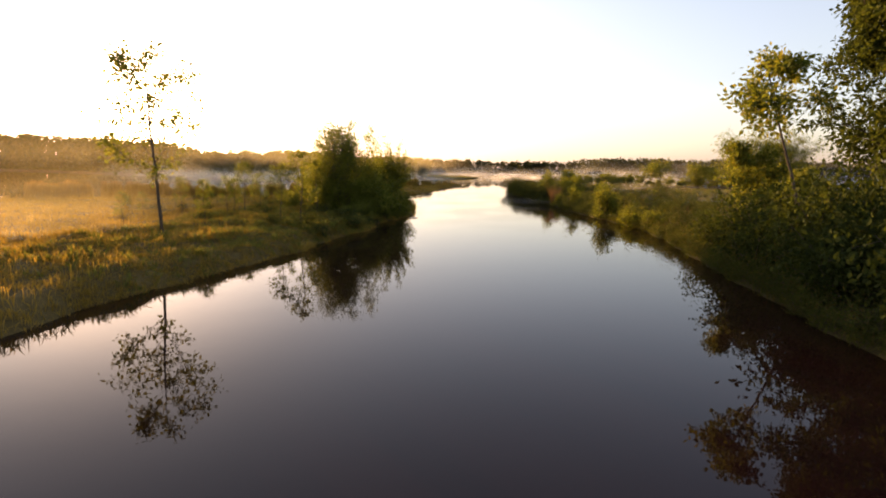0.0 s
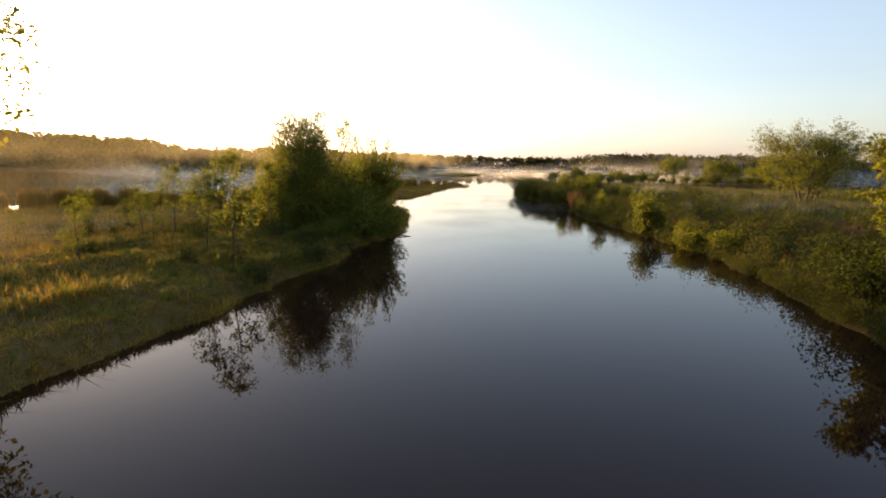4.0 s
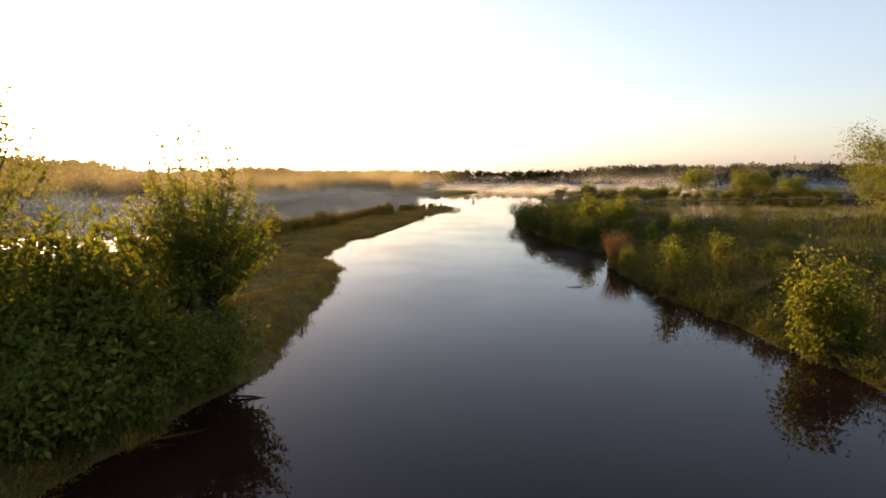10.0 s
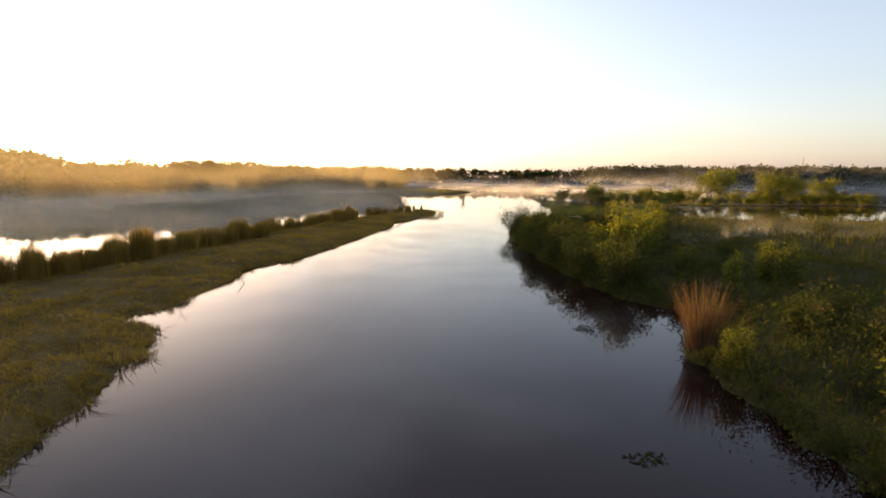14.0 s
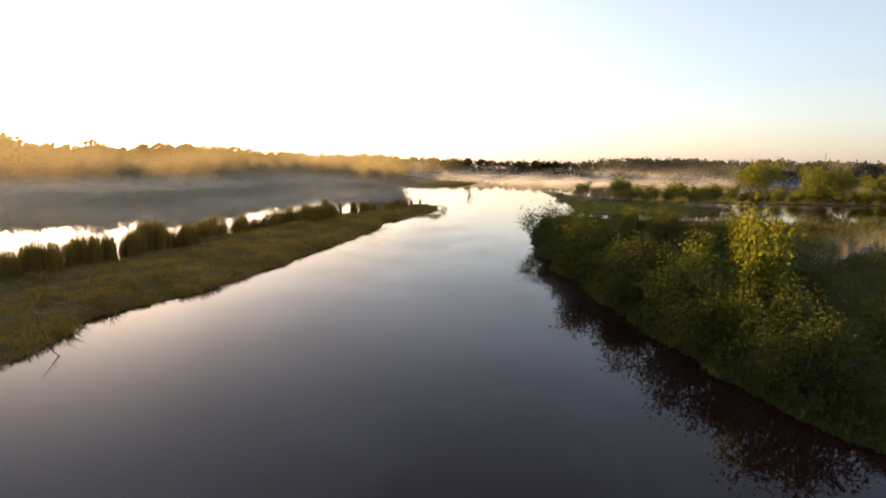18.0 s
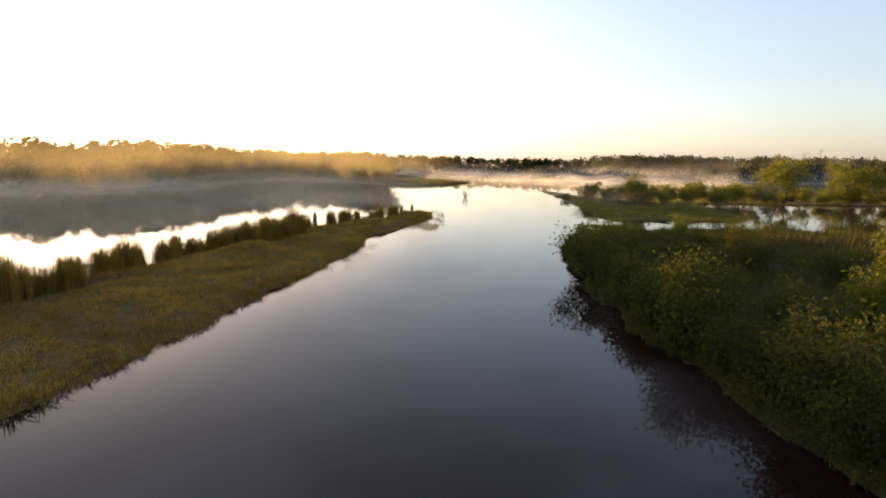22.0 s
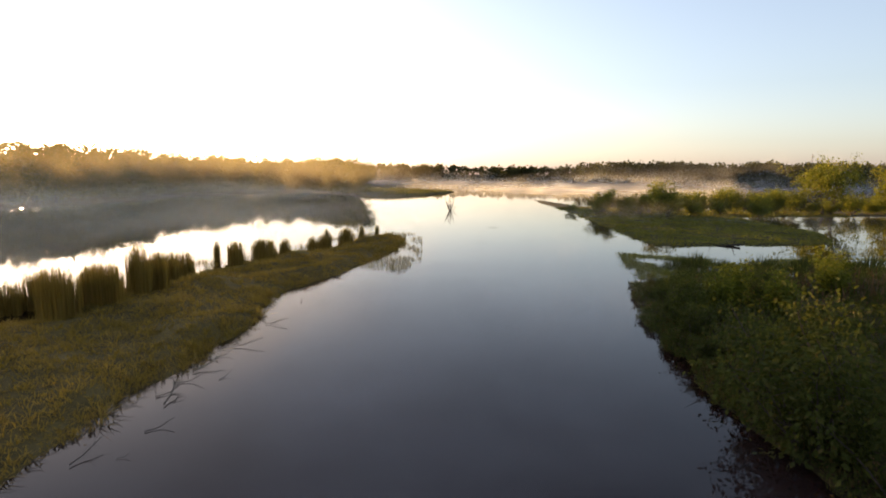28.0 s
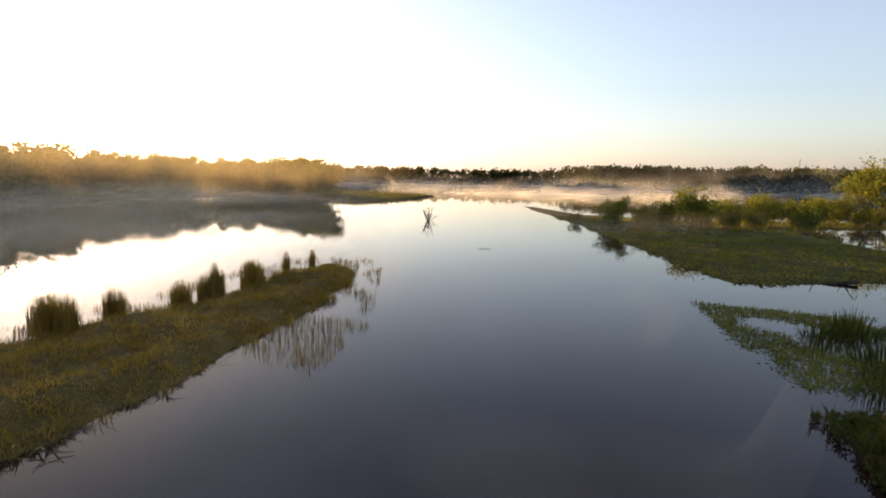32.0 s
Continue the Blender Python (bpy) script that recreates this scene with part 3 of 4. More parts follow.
slender = make_shrub("shrub", "narrow sunlit shrub with yellow-green leaves at the water's edge", 4.4, 0.9, LEAF_LIME, 1100, 0.12, stems=5, upright=1.2, clump=0.45, group="yellow-green shrubs")
plant_at(slender, 23.6, 92.3)
plant_copy(slender, 25.8, 109, 80, 0.6)
plant_copy(slender, 31, 116, 170, 0.8)
low_bush = make_shrub("shrub", "low dark green marsh shrub among tall herbs", 2.7, 3.2, LEAF_MARSH, 1150, 0.1, stems=8, twigs=3, clump=0.55, group="low marsh shrubs")
plant_at(low_bush, 22.5, 128)
for x, y, r, s, h in ((21.5, 133, 30, 1.1, 1.0), (21.2, 138.5, 70, 1.05, 1.0), (20.8, 144, 120, 1.1, 1.0), (20.6, 149.5, 170, 1.1, 1.1), (20.9, 155, 210, 1.15, 1.1), (21.6, 160, 250, 1.1, 1.0), (23, 165, 290, 0.95, 0.8),
                      (24.9, 170, 330, 0.6, 0.7), (26, 174, 10, 0.5, 0.7), (28, 177, 50, 0.45, 0.7), (31, 175, 90, 0.7, 0.7), (25.5, 160, 130, 1.0, 0.9), (24.5, 150, 180, 1.0, 0.9), (24.8, 140, 220, 1.0, 1.0)):
    plant_copy(low_bush, x, y, r, s, h)
for x, y, r, s, h in ((24.5, 118, 260, 1.1, 1.0), (27.5, 116, 300, 0.9, 0.9), (26.5, 97, 340, 0.9, 0.9), (24.5, 84, 15, 0.7, 0.8), (25.8, 68, 60, 0.9, 0.9), (26.5, 58, 100, 0.9, 1.0), (28, 63, 140, 1.1, 1.1),
                      (30, 85, 190, 1.0, 1.0), (33, 107, 230, 1.0, 0.9), (35, 135, 270, 1.0, 0.9), (31, 165, 310, 1.0, 1.0), (40, 170, 350, 1.1, 1.0), (45, 150, 25, 1.2, 1.0), (50, 120, 65, 1.3, 1.1), (40, 95, 105, 1.3, 1.1),
                      (55, 165, 155, 1.2, 1.0), (62, 150, 195, 1.3, 1.0), (70, 172, 240, 1.4, 1.0), (48, 75, 280, 1.4, 1.1), (36, 70, 320, 1.2, 1.0), (29, 111.8, 20, 0.8, 0.8), (23.2, 125, 200, 0.8, 0.9)):
    plant_copy(low_bush, x, y, r, s, h)

russet = plant("dry_reed_tussock", "fan-shaped tussock of russet dry stems at the water's edge", "tussock")
a = rng.uniform(0, 2 * np.pi, 420)
rad = rng.uniform(0, 1, 420) ** 0.6
at = np.stack([np.cos(a) * rad * 0.7, np.sin(a) * rad * 0.7, np.full(420, -0.1)], 1)
out = np.stack([np.cos(a) * rad * 0.34, np.sin(a) * rad * 0.34, np.zeros(420)], 1)
part("tuft", mesh_of("tuft", *blades(at, rng.uniform(2.6, 4.2, 420), 0.032, 0.09, out), RUSSET), russet)
plant_at(russet, 22.6, 103.4)
mound = make_shrub("shrub", "rounded low bush with bright green leaves on the bank", 2.0, 2.9, LEAF_LIME, 3800, 0.085, stems=14, clump=0.5, group="bright green bushes", low=0.2)
plant_at(mound, 24.6, 66.5, 0, 1.1)
plant_copy(mound, 25.8, 62.6, 80, 1.1)
plant_copy(mound, 26.2, 69.5, 200, 1.0)

# ---- the islet ----
isl = make_shrub("shrub", "leafy islet shrub standing in flooded grass", 6.4, 5.6, LEAF_OLIVE, 2300, 0.17, stems=12, clump=0.55, group="islet shrubs")
plant_at(isl, 47.5, 256)
for x, y, r, s, h in ((50.5, 262, 40, 1.0, 1.05), (52.5, 252, 80, 0.7, 0.8), (58.5, 247.5, 120, 1.4, 1.05), (62, 252, 160, 1.2, 1.0), (55.5, 254, 20, 1.0, 1.0), (67, 252, 200, 0.75, 1.0), (75, 256, 240, 0.75, 0.9), (80.5, 252, 280, 1.0, 1.0),
                      (44.5, 266, 60, 0.55, 0.7), (65, 256, 75, 1.0, 1.0), (70, 255, 130, 1.05, 1.0), (85, 257, 190, 1.1, 0.95), (61, 260, 220, 0.9, 1.0), (54, 259, 300, 0.8, 1.0)):
    plant_copy(isl, x, y, r, s, h)
for i in range(34):
    x = 70 + i * 3.1 + rng.uniform(-1.4, 1.4)
    plant_copy(isl, x, float(np.interp(x, [70, 95, 130, 175], [259, 263, 269, 279])) + rng.uniform(-2.5, 2.5), rng.uniform(0, 360), rng.uniform(0.6, 1.25), rng.uniform(0.7, 1.05))
isl_tree = make_tree("tree", "small yellow-green tree with forked trunks on the islet", 9.5, 11, 0.3, LEAF_OLIVE, 5200, 0.24, limbs=12, stems=4, trunk_r=0.14, clump=1.5, group="islet trees")
plant_at(isl_tree, 106, 264.5, 0, 1.2)
for x, y, r, s in ((129, 269, 90, 1.1), (136.5, 271, 200, 1.0), (152, 276, 300, 0.9)):
    plant_copy(isl_tree, x, y, r, s)

# ---- woods ----
reseed(1)

wood = [make_tree("tree", "hazy leafy tree at the edge of the lakeside wood", 12.6 + 0.4 * i, 10.5 - 0.5 * i, 0.08, LEAF_FAR, 4200, 0.36, limbs=12, trunk_r=0.2, clump=2.4, fill=0.7, group="lakeside wood edge") for i in range(3)]
edge = [(-14, 339), (-21, 354), (-29, 367), (-39, 376), (-51, 370), (-62, 354), (-69, 338), (-72, 320), (-74, 302), (-75, 286), (-77, 270), (-81, 256), (-89, 245), (-99, 237), (-108, 231)]
for i, (x, y) in enumerate(edge):
    s, h = rng.uniform(0.85, 1.05), rng.uniform(0.92, 1.05) * float(np.interp(x, [-108, -85], [0.8, 1.0]))
    if i < 3:
        plant_at(wood[i], x, y, 50 * i, s, h)
    else:
        plant_copy(wood[i % 3], x, y, 67 * i, s, h)


def woodland(name, label, xs, ys, tall, wide, quads, size, lobes=9, leaf=None):
    """Many crowns, each of several rounded leafy lobes over undergrowth, joined into one wood."""
    n = len(xs)
    zs = np.maximum(ground_height(xs, ys), 0)
    h = (tall(xs) if callable(tall) else tall) * rng.uniform(0.78, 1.1, n)
    w = wide * rng.uniform(0.7, 1.25, n)
    foot = np.stack([xs, ys, zs], 1)
    a = rng.uniform(0, 2 * np.pi, (n, lobes))
    k = rng.uniform(0.12, 0.86, (n, lobes))
    k[:, 0] = 0.84
    out = np.sqrt(np.clip(1 - (k - 0.4) ** 2 / 0.28, 0.02, 1)) * 0.36 * rng.uniform(0.5, 1.0, (n, lobes))
    mid = foot[:, None, :] + np.stack([np.cos(a) * out * w[:, None], np.sin(a) * out * w[:, None], k * h[:, None]], 2)
    big = w[:, None] * rng.uniform(0.17, 0.27, (n, lobes))
    per = quads // lobes
    u = unit(rng.normal(size=(n, lobes, per, 3)) + (0, 0, 0.25)) * rng.uniform(0.55, 1.0, (n, lobes, per, 1))
    c = mid[:, :, None, :] + u * big[:, :, None, None]
    c[..., 2] = np.clip(c[..., 2], zs[:, None, None] + 0.3, (zs + h)[:, None, None])
    under = foot[:, None, :] + rng.uniform(-1, 1, (n, quads // 4, 3)) * (w[:, None, None] * 0.6) * (1, 1, 0)          # brush below the crowns
    under[..., 2] += rng.uniform(0.0, 0.4, under.shape[:2]) * h[:, None]
    c = np.concatenate([c.reshape(n, -1, 3), under], 1)
    return tagged(new(name, mesh_of(name, *leaf_quads(c.reshape(-1, 3), size, long=1.3), leaf or LEAF_FAR)), label, "woods", kind="stuff")


k = rng.uniform(0, 1, 340)
i = np.clip((k * (len(edge) - 1)).astype(int), 0, len(edge) - 2)
f = k * (len(edge) - 1) - i
E_ = np.array(edge, float)
base = E_[i] + (E_[i + 1] - E_[i]) * f[:, None]
back = rng.uniform(2, 28, 340)
woodland("lakeside_wood", "dense hazy deciduous wood along the lake shore", base[:, 0] - 0.35 * back, base[:, 1] + 0.9 * back, lambda a: np.interp(a, [-118, -85], [10.2, 13.6]), 8.5, 330, 0.6)
x = rng.uniform(-460, -112, 420)
woodland("western_wood", "backlit wood on the far western lake shore", x, np.interp(x, [-460, -230, -160, -112], [330, 300, 268, 232]) + rng.uniform(0, 26, 420), lambda a: np.interp(a, [-230, -150, -112], [21, 16.5, 10.5]), 12, 230, 1.1)
x = rng.uniform(-500, 270, 420)
woodland("northern_wood", "low misty tree line across the lake", x, 785 + rng.uniform(0, 50, 420) + 0.02 * np.abs(x), 19, 17, 100, 2.2, 5, LEAF_DISTANT)
x = rng.uniform(182, 1050, 800)
woodland("eastern_wood", "long dark tree line on the far shore", x, np.interp(x, [185, 300, 700, 1200], [665, 605, 575, 540]) + rng.uniform(0, 60, 800), 22, 21, 180, 1.9, 6, LEAF_DISTANT)

# ---- grass, herbs, reeds ----
reseed(2)

def in_land(index, low, high=1e9):
    return lambda x, y: (lambda d: (d > low) & (d < high))(shore_distance(x, y, LAND[index]) + 0.35 * ripple(x, y, 2.3, 1.0) + 0.2 * ripple(x, y, 0.9, 4.0))


def sward(name, label, x, y, tall, wide, mat, lean=0.3, sink=0.05, patchy=0.35):
    z = np.maximum(ground_height(x, y), -0.1) - sink
    h = tall * rng.uniform(0.55, 1.25, len(x)) * (1 + patchy * ripple(x, y, 2.2, 5.0) + patchy * 0.6 * ripple(x, y, 0.9, 9.0))
    return tagged(new(name, mesh_of(name, *thin_blades(np.stack([x, y, z], 1), np.maximum(h, 0.08), wide, lean), mat)), label, "grass", kind="stuff")


def tufted(x, y, per, reach):
    """Spreads each place into a tuft of blades that lean outwards; gives x, y and the angle of each blade."""
    a = rng.uniform(0, 2 * np.pi, (len(x), per))
    r = np.abs(rng.normal(0, reach, (len(x), per)))
    return (x[:, None] + np.cos(a) * r).ravel(), (y[:, None] + np.sin(a) * r).ravel(), a.ravel()


def tuft_sward(name, label, x, y, per, reach, tall, wide, mat, lean=0.7, sink=0.05, patchy=0.4):
    cx, cy = np.repeat(x, per), np.repeat(y, per)
    px, py, way = tufted(x, y, per, reach)
    big = np.repeat(rng.uniform(0.6, 1.4, len(x)), per)
    z = np.maximum(ground_height(px, py), -0.1) - sink
    h = tall * big * rng.uniform(0.6, 1.15, len(px)) * (1 + patchy * ripple(cx, cy, 2.2, 5.0)) * np.exp(-((px - cx) ** 2 + (py - cy) ** 2) / (reach * 2.6) ** 2)
    return tagged(new(name, mesh_of(name, *thin_blades(np.stack([px, py, z], 1), np.maximum(h, 0.1), wide, lean, way + rng.normal(0, 0.5, len(px))), mat)), label, "grass", kind="stuff")


x, y = scatter(44000, -30, 7, 24, 214, in_land(0, -0.2))
k = rng.uniform(size=len(x)) < np.where(x < -16, 0.5, 1)
tuft_sward("meadow_grass", "olive meadow grass in soft drooping tufts", x[k], y[k], 14, 0.26, 0.32, 0.045, GRASS, 1.2, patchy=0.3)
x, y = scatter(1300, -22, 6, 26, 214, in_land(0, 0.3))
k = ripple(x, y, 3.0, 4.0) > 0.1
tuft_sward("meadow_grass", "taller grass tufts among the low ones", x[k], y[k], 16, 0.3, 0.5, 0.05, GRASS, 1.0)
x, y = scatter(5200, -24, -3, 26, 76, in_land(0, 0.1))
k = rng.uniform(size=len(x)) < np.clip((y - 20) / 40, 0.2, 1)
tuft_sward("bank_herbs", "rank green grass tumbling down the west bank", x[k], y[k], 20, 0.34, 0.5, 0.06, GREEN_GRASS, 0.9)
x, y = scatter(110000, -90, -15, 20, 110, in_land(0, 0.0))
sward("meadow_grass", "tall hazy meadow grass toward the lake", x, y, 0.55, 0.06, GRASS, 0.6)
x, y = scatter(120000, 16, 52, 4, 186, in_land(1, -0.2))
sward("tall_herbs", "rank dark green bank grass between the herbs", x, y, 0.6, 0.065, HERB, 0.7, patchy=0.5)


def plumes(name, label, x, y, tall, per, leaf, mat):
    """Upright leafy herbs: each a plume of leaves round one stem, narrowing upwards."""
    n = len(x)
    foot = np.stack([x, y, np.maximum(ground_height(x, y), 0)], 1)
    h = tall * rng.uniform(0.5, 1.3, n) * np.maximum(0.35, 1 + 0.45 * ripple(x, y, 2.6, 8.0) + 0.35 * ripple(x, y, 11.0, 3.0)) * np.interp(y, [108, 116, 158, 170], [1.2, 0.5, 0.5, 0.5])
    k = rng.uniform(0.08, 1.0, (n, per))
    a = rng.uniform(0, 2 * np.pi, (n, per))
    r = (0.05 + 0.2 * (1 - k) ** 0.7) * h[:, None] * rng.uniform(0.3, 1, (n, per))
    tip = rng.normal(0, 0.12, (n, 1, 2)) * h[:, None, None] * k[..., None]
    at = np.stack([foot[:, None, 0] + np.cos(a) * r + tip[..., 0], foot[:, None, 1] + np.sin(a) * r + tip[..., 1], foot[:, None, 2] + k * h[:, None]], 2).reshape(-1, 3)
    way = np.stack([np.cos(a), np.sin(a), 0.9 + 0 * a], 2).reshape(-1, 3)
    return tagged(new(name, mesh_of(name, *leaf_quads(at, leaf, droop=0.0, long=3.2, spread=unit(way)), mat)), label, "herbs", kind="stuff")


x, y = scatter(27000, 16, 50, 6, 186, in_land(1, -0.1))
k = rng.uniform(size=len(x)) < np.where(x < 34, 1.0, 0.55) * np.where(y > 112, 0.5, 1.0) * np.clip(0.4 + 1.1 * ripple(x, y, 2.6, 8.0), 0.08, 1)
plumes("tall_herbs", "leafy plumes of rank dark green bank herbs", x[k], y[k], 1.6, 23, 0.055, HERB)
x, y = scatter(60000, 16, 34, 6, 186, in_land(1, -0.2, 1.2))
plumes("edge_herbs", "leafy herbs hanging over the east water's edge", x, y, 0.75, 16, 0.05, HERB)
x, y = scatter(1500, 18, 50, 46, 186, in_land(1, 0.3))
k = ripple(x, y, 7.0, 6.0) > 0.0
plumes("seeding_herbs", "reddish-brown seeding herbs among the green ones", x[k], y[k], 1.6, 20, 0.05, RUSSET)
x, y = scatter(45000, 50, 170, 30, 205, in_land(1, 0.0))
sward("tall_herbs", "tall marsh grass and herbs", x, y, 1.3, 0.13, HERB, 0.35, patchy=0.5)
x, y = scatter(110000, 36, 110, 204, 280, in_land(3, 0.0))
sward("flooded_grass", "low green flooded grass on the islet", x, y, 0.22, 0.13, GREEN_GRASS, 1.0)
x, y = scatter(20000, -60, 26, 240, 420, in_land(2, 0.0))
sward("shore_grass", "dark grass on the low lake point", x, y, 0.9, 0.2, HERB, 0.4)

x, y = scatter(30000, -18, 8, 20, 214, in_land(0, -0.05, 0.9))
tuft_sward("bank_grass", "long drooping grass overhanging the water's edge", x, y, 14, 0.18, 0.4, 0.04, GRASS, 0.9)
scrub = [make_shrub("shrub", label, tall, wide, leaf, n, 0.085, stems=9, twigs=7, clump=0.55, group="marsh scrub", low=0.15)
         for label, tall, wide, n, leaf in (("rounded olive willow scrub crowding the marsh bank", 3.6, 3.4, 4200, LEAF_DULL), ("tall ragged dark scrub on the marsh bank", 4.4, 2.8, 3800, LEAF_MARSH), ("spreading dull scrub hanging over the water", 2.8, 4.2, 4200, LEAF_MARSH))]
EDGE = [(114, 24.5), (120, 22.1), (127, 20.9), (143, 19.7), (152, 19.5), (161, 20.3), (168, 21.6), (176, 23.2), (182.5, 25.6)]
put = [plant_at] * 3
for i in range(56):
    kind = i % 3
    y = 116 + (i * 23 % 56) * 1.17
    back = rng.uniform(0.6, 1.6) if i < 26 else rng.uniform(4, 20)
    x = float(np.interp(y, [q[0] for q in EDGE], [q[1] for q in EDGE])) + back
    small = float(np.interp(y, [114, 122, 158, 170, 182], [0.75, 1.0, 1.0, 0.85, 0.5]))
    put[kind](scrub[kind], x, y, 61 * i, (0.55, 1.2, 0.8, 1.0, 1.35, 0.65, 0.9)[i % 7] * small, rng.uniform(0.75, 1.05))
    put[kind] = plant_copy
x, y = scatter(9000, -20, 8, 22, 214, in_land(0, -0.35, 0.2))
k = rng.uniform(size=len(x)) < np.clip(0.15 + 0.5 * ripple(x, y, 1.6, 12.0), 0, 0.6)
tuft_sward("edge_tussocks", "shaggy grass tussocks leaning out over the water's edge", x[k], y[k], 26, 0.2, 0.75, 0.045, GRASS, 1.1)
for i in range(26):
    y = 56 + i * 2.05
    plant_copy(scrub[i % 3], float(np.interp(y, [50, 63, 85, 108], [24.5, 26, 24, 25])) + rng.uniform(2.5, 16), y, 71 * i, rng.uniform(0.45, 0.8), rng.uniform(0.8, 1.1))
for i in range(26):
    y = rng.uniform(52, 108)
    plant_copy(low_bush, float(np.interp(y, [50, 63, 85, 108], [24.5, 26, 24, 25])) + rng.choice([1.5, 5, 11, 20]) * rng.uniform(0.6, 1.1), y, rng.uniform(0, 360), rng.uniform(0.4, 0.85), rng.uniform(0.7, 1.1))
for i in range(48):
    y = 14 + i * 2.05
    plant_copy(low_bush, float(np.interp(y, [q[1] for q in EAST_BANK], [q[0] for q in EAST_BANK])) + rng.uniform(0.1, 0.7), y, rng.uniform(0, 360), rng.uniform(0.32, 0.6), rng.uniform(0.6, 0.95))
for label, x0, x1, y0, y1, n in (("reddish-brown tall dry grass in the marsh", 28, 52, 56, 82, 9000), ("reddish-brown tall dry grass near the back channel", 34, 90, 174, 189, 3500)):
    x, y = scatter(n, x0, x1, y0, y1, in_land(1, 0.3))
    k = ripple(x, y, 6.0, 2.0) > -0.35
    sward("dry_grass", label, x[k], y[k], 1.2, 0.06, RUSSET, 0.3)
for i in range(30):
    y = 48 + i * 0.66
    plant_copy(low_bush, float(np.interp(y, [42, 48, 54, 61, 67, 71], [-9.8, -9.1, -7.3, -6.55, -5.35, -4.15])) - rng.choice([0.8, 2.0, 3.6, 5.5, 8]) * rng.uniform(0.7, 1.1), y, rng.uniform(0, 360), rng.uniform(0.4, 0.75), rng.uniform(0.5, 0.8))
for i in range(14):
    plant_copy(low_bush, rng.uniform(-36, -17), rng.uniform(50, 84), rng.uniform(0, 360), rng.uniform(0.35, 0.7), rng.uniform(0.7, 1.0))

reseed(5)
reed = []
for n, wx, wy in ((260, 0.55, 0.4), (640, 1.1, 0.6), (110, 0.25, 0.25)):
    c = plant("reed_clump", "dense upright clump of backlit cattail reeds in shallow water", "reeds", "cattail clumps")
    at = np.stack([rng.uniform(-wx, wx, n), rng.uniform(-wy, wy, n), np.full(n, -0.15)], 1)
    part("tuft", mesh_of("tuft", *blades(at, rng.uniform(1.45, 2.05, n) * (1.05 - 0.2 * (np.abs(at[:, 0]) / wx) ** 3), 0.05, 0.08), REED), c)
    reed.append(c)
spots = [(-0.1, 203.9, 0), (-5.6, 191.8, 1), (-4.4, 194.6, 0), (-2.5, 198.3, 0), (-1.9, 200.6, 0), (-1.3, 201.7, 2), (0.4, 203.2, 0), (-1.6, 201.4, 2), (-10.1, 184.3, 1), (-10.3, 193, 2), (-10.2, 180.5, 0), (-7, 188.5, 0),
         (-11.6, 183.5, 1), (-12.6, 179, 1), (-13.6, 175, 1), (-15, 173.5, 1), (-14.8, 169.5, 1), (-15.6, 166, 1), (-16.9, 165, 0), (-16, 161.5, 1), (-17.3, 158, 1), (-17, 154.5, 1), (-12.8, 187, 0), (1.4, 209, 2), (3.2, 210.5, 2), (-9.5, 173.8, 1), (-9.3, 177.4, 0), (-8.6, 178.6, 0), (-9.4, 182.2, 0), (-10.4, 171.6, 1)]
for i in range(54):
    yy = 152 - i * 1.02
    spots.append((float(np.interp(yy, [95, 104, 120, 138, 152], [-38, -30.5, -23.5, -19.5, -17])) + rng.uniform(-1.0, 1.0), yy, int(rng.choice([0, 1, 1]))))
for i in range(24):
    yy = 96 - i * 0.85
    spots.append((float(np.interp(yy, [76, 92, 97], [-58, -41, -36])) + rng.uniform(-1.2, 1.2), yy, int(rng.choice([0, 1, 1]))))
placed = set()
for i, (x, y, kind) in enumerate(spots):
    put = plant_copy if kind in placed else plant_at
    placed.add(kind)
    put(reed[kind], x, y, rng.uniform(-35, 35), rng.uniform(0.9, 1.2), rng.uniform(0.85, 1.08) * (1.4 if y < 180 else 1.15))


def shallow(name, label, x, y, tall, wide, mat):
    z = np.maximum(ground_height(x, y), -0.15) - 0.02
    return tagged(new(name, mesh_of(name, *blades(np.stack([x, y, z], 1), tall * rng.uniform(0.5, 1.2, len(x)), wide, 0.2), mat)), label, "sedge", kind="stuff")


x, y = scatter(80000, -26, 9, 140, 219, in_land(0, -4.5, 0.0))
k = (ripple(x, y, 2.0, 3.0) > 0.0) & ((y > 187) | (x < -8)) & (rng.uniform(size=len(x)) < 0.8)
shallow("sedge", "sparse sedge blades standing in the shallows", x[k], y[k], 0.6, 0.035, REED)
sedge = plant("sedge_clump", "dark sedge clump with arching blades standing in the shallows", "sedge", "sedge clumps")
n = 260
a, rad = rng.uniform(0, 2 * np.pi, n), rng.uniform(0, 1, n) ** 0.5
at = np.stack([np.cos(a) * rad * 1.3, np.sin(a) * rad * 0.9, np.full(n, -0.2)], 1)
part("tuft", mesh_of("tuft", *blades(at, rng.uniform(0.8, 1.6, n) * (1.15 - 0.4 * rad), 0.06, 0.15, np.stack([np.cos(a) * rad * 0.3, np.sin(a) * rad * 0.3, a * 0], 1)), LEAF_MARSH), sedge)
plant_at(sedge, 33.6, 192.2)
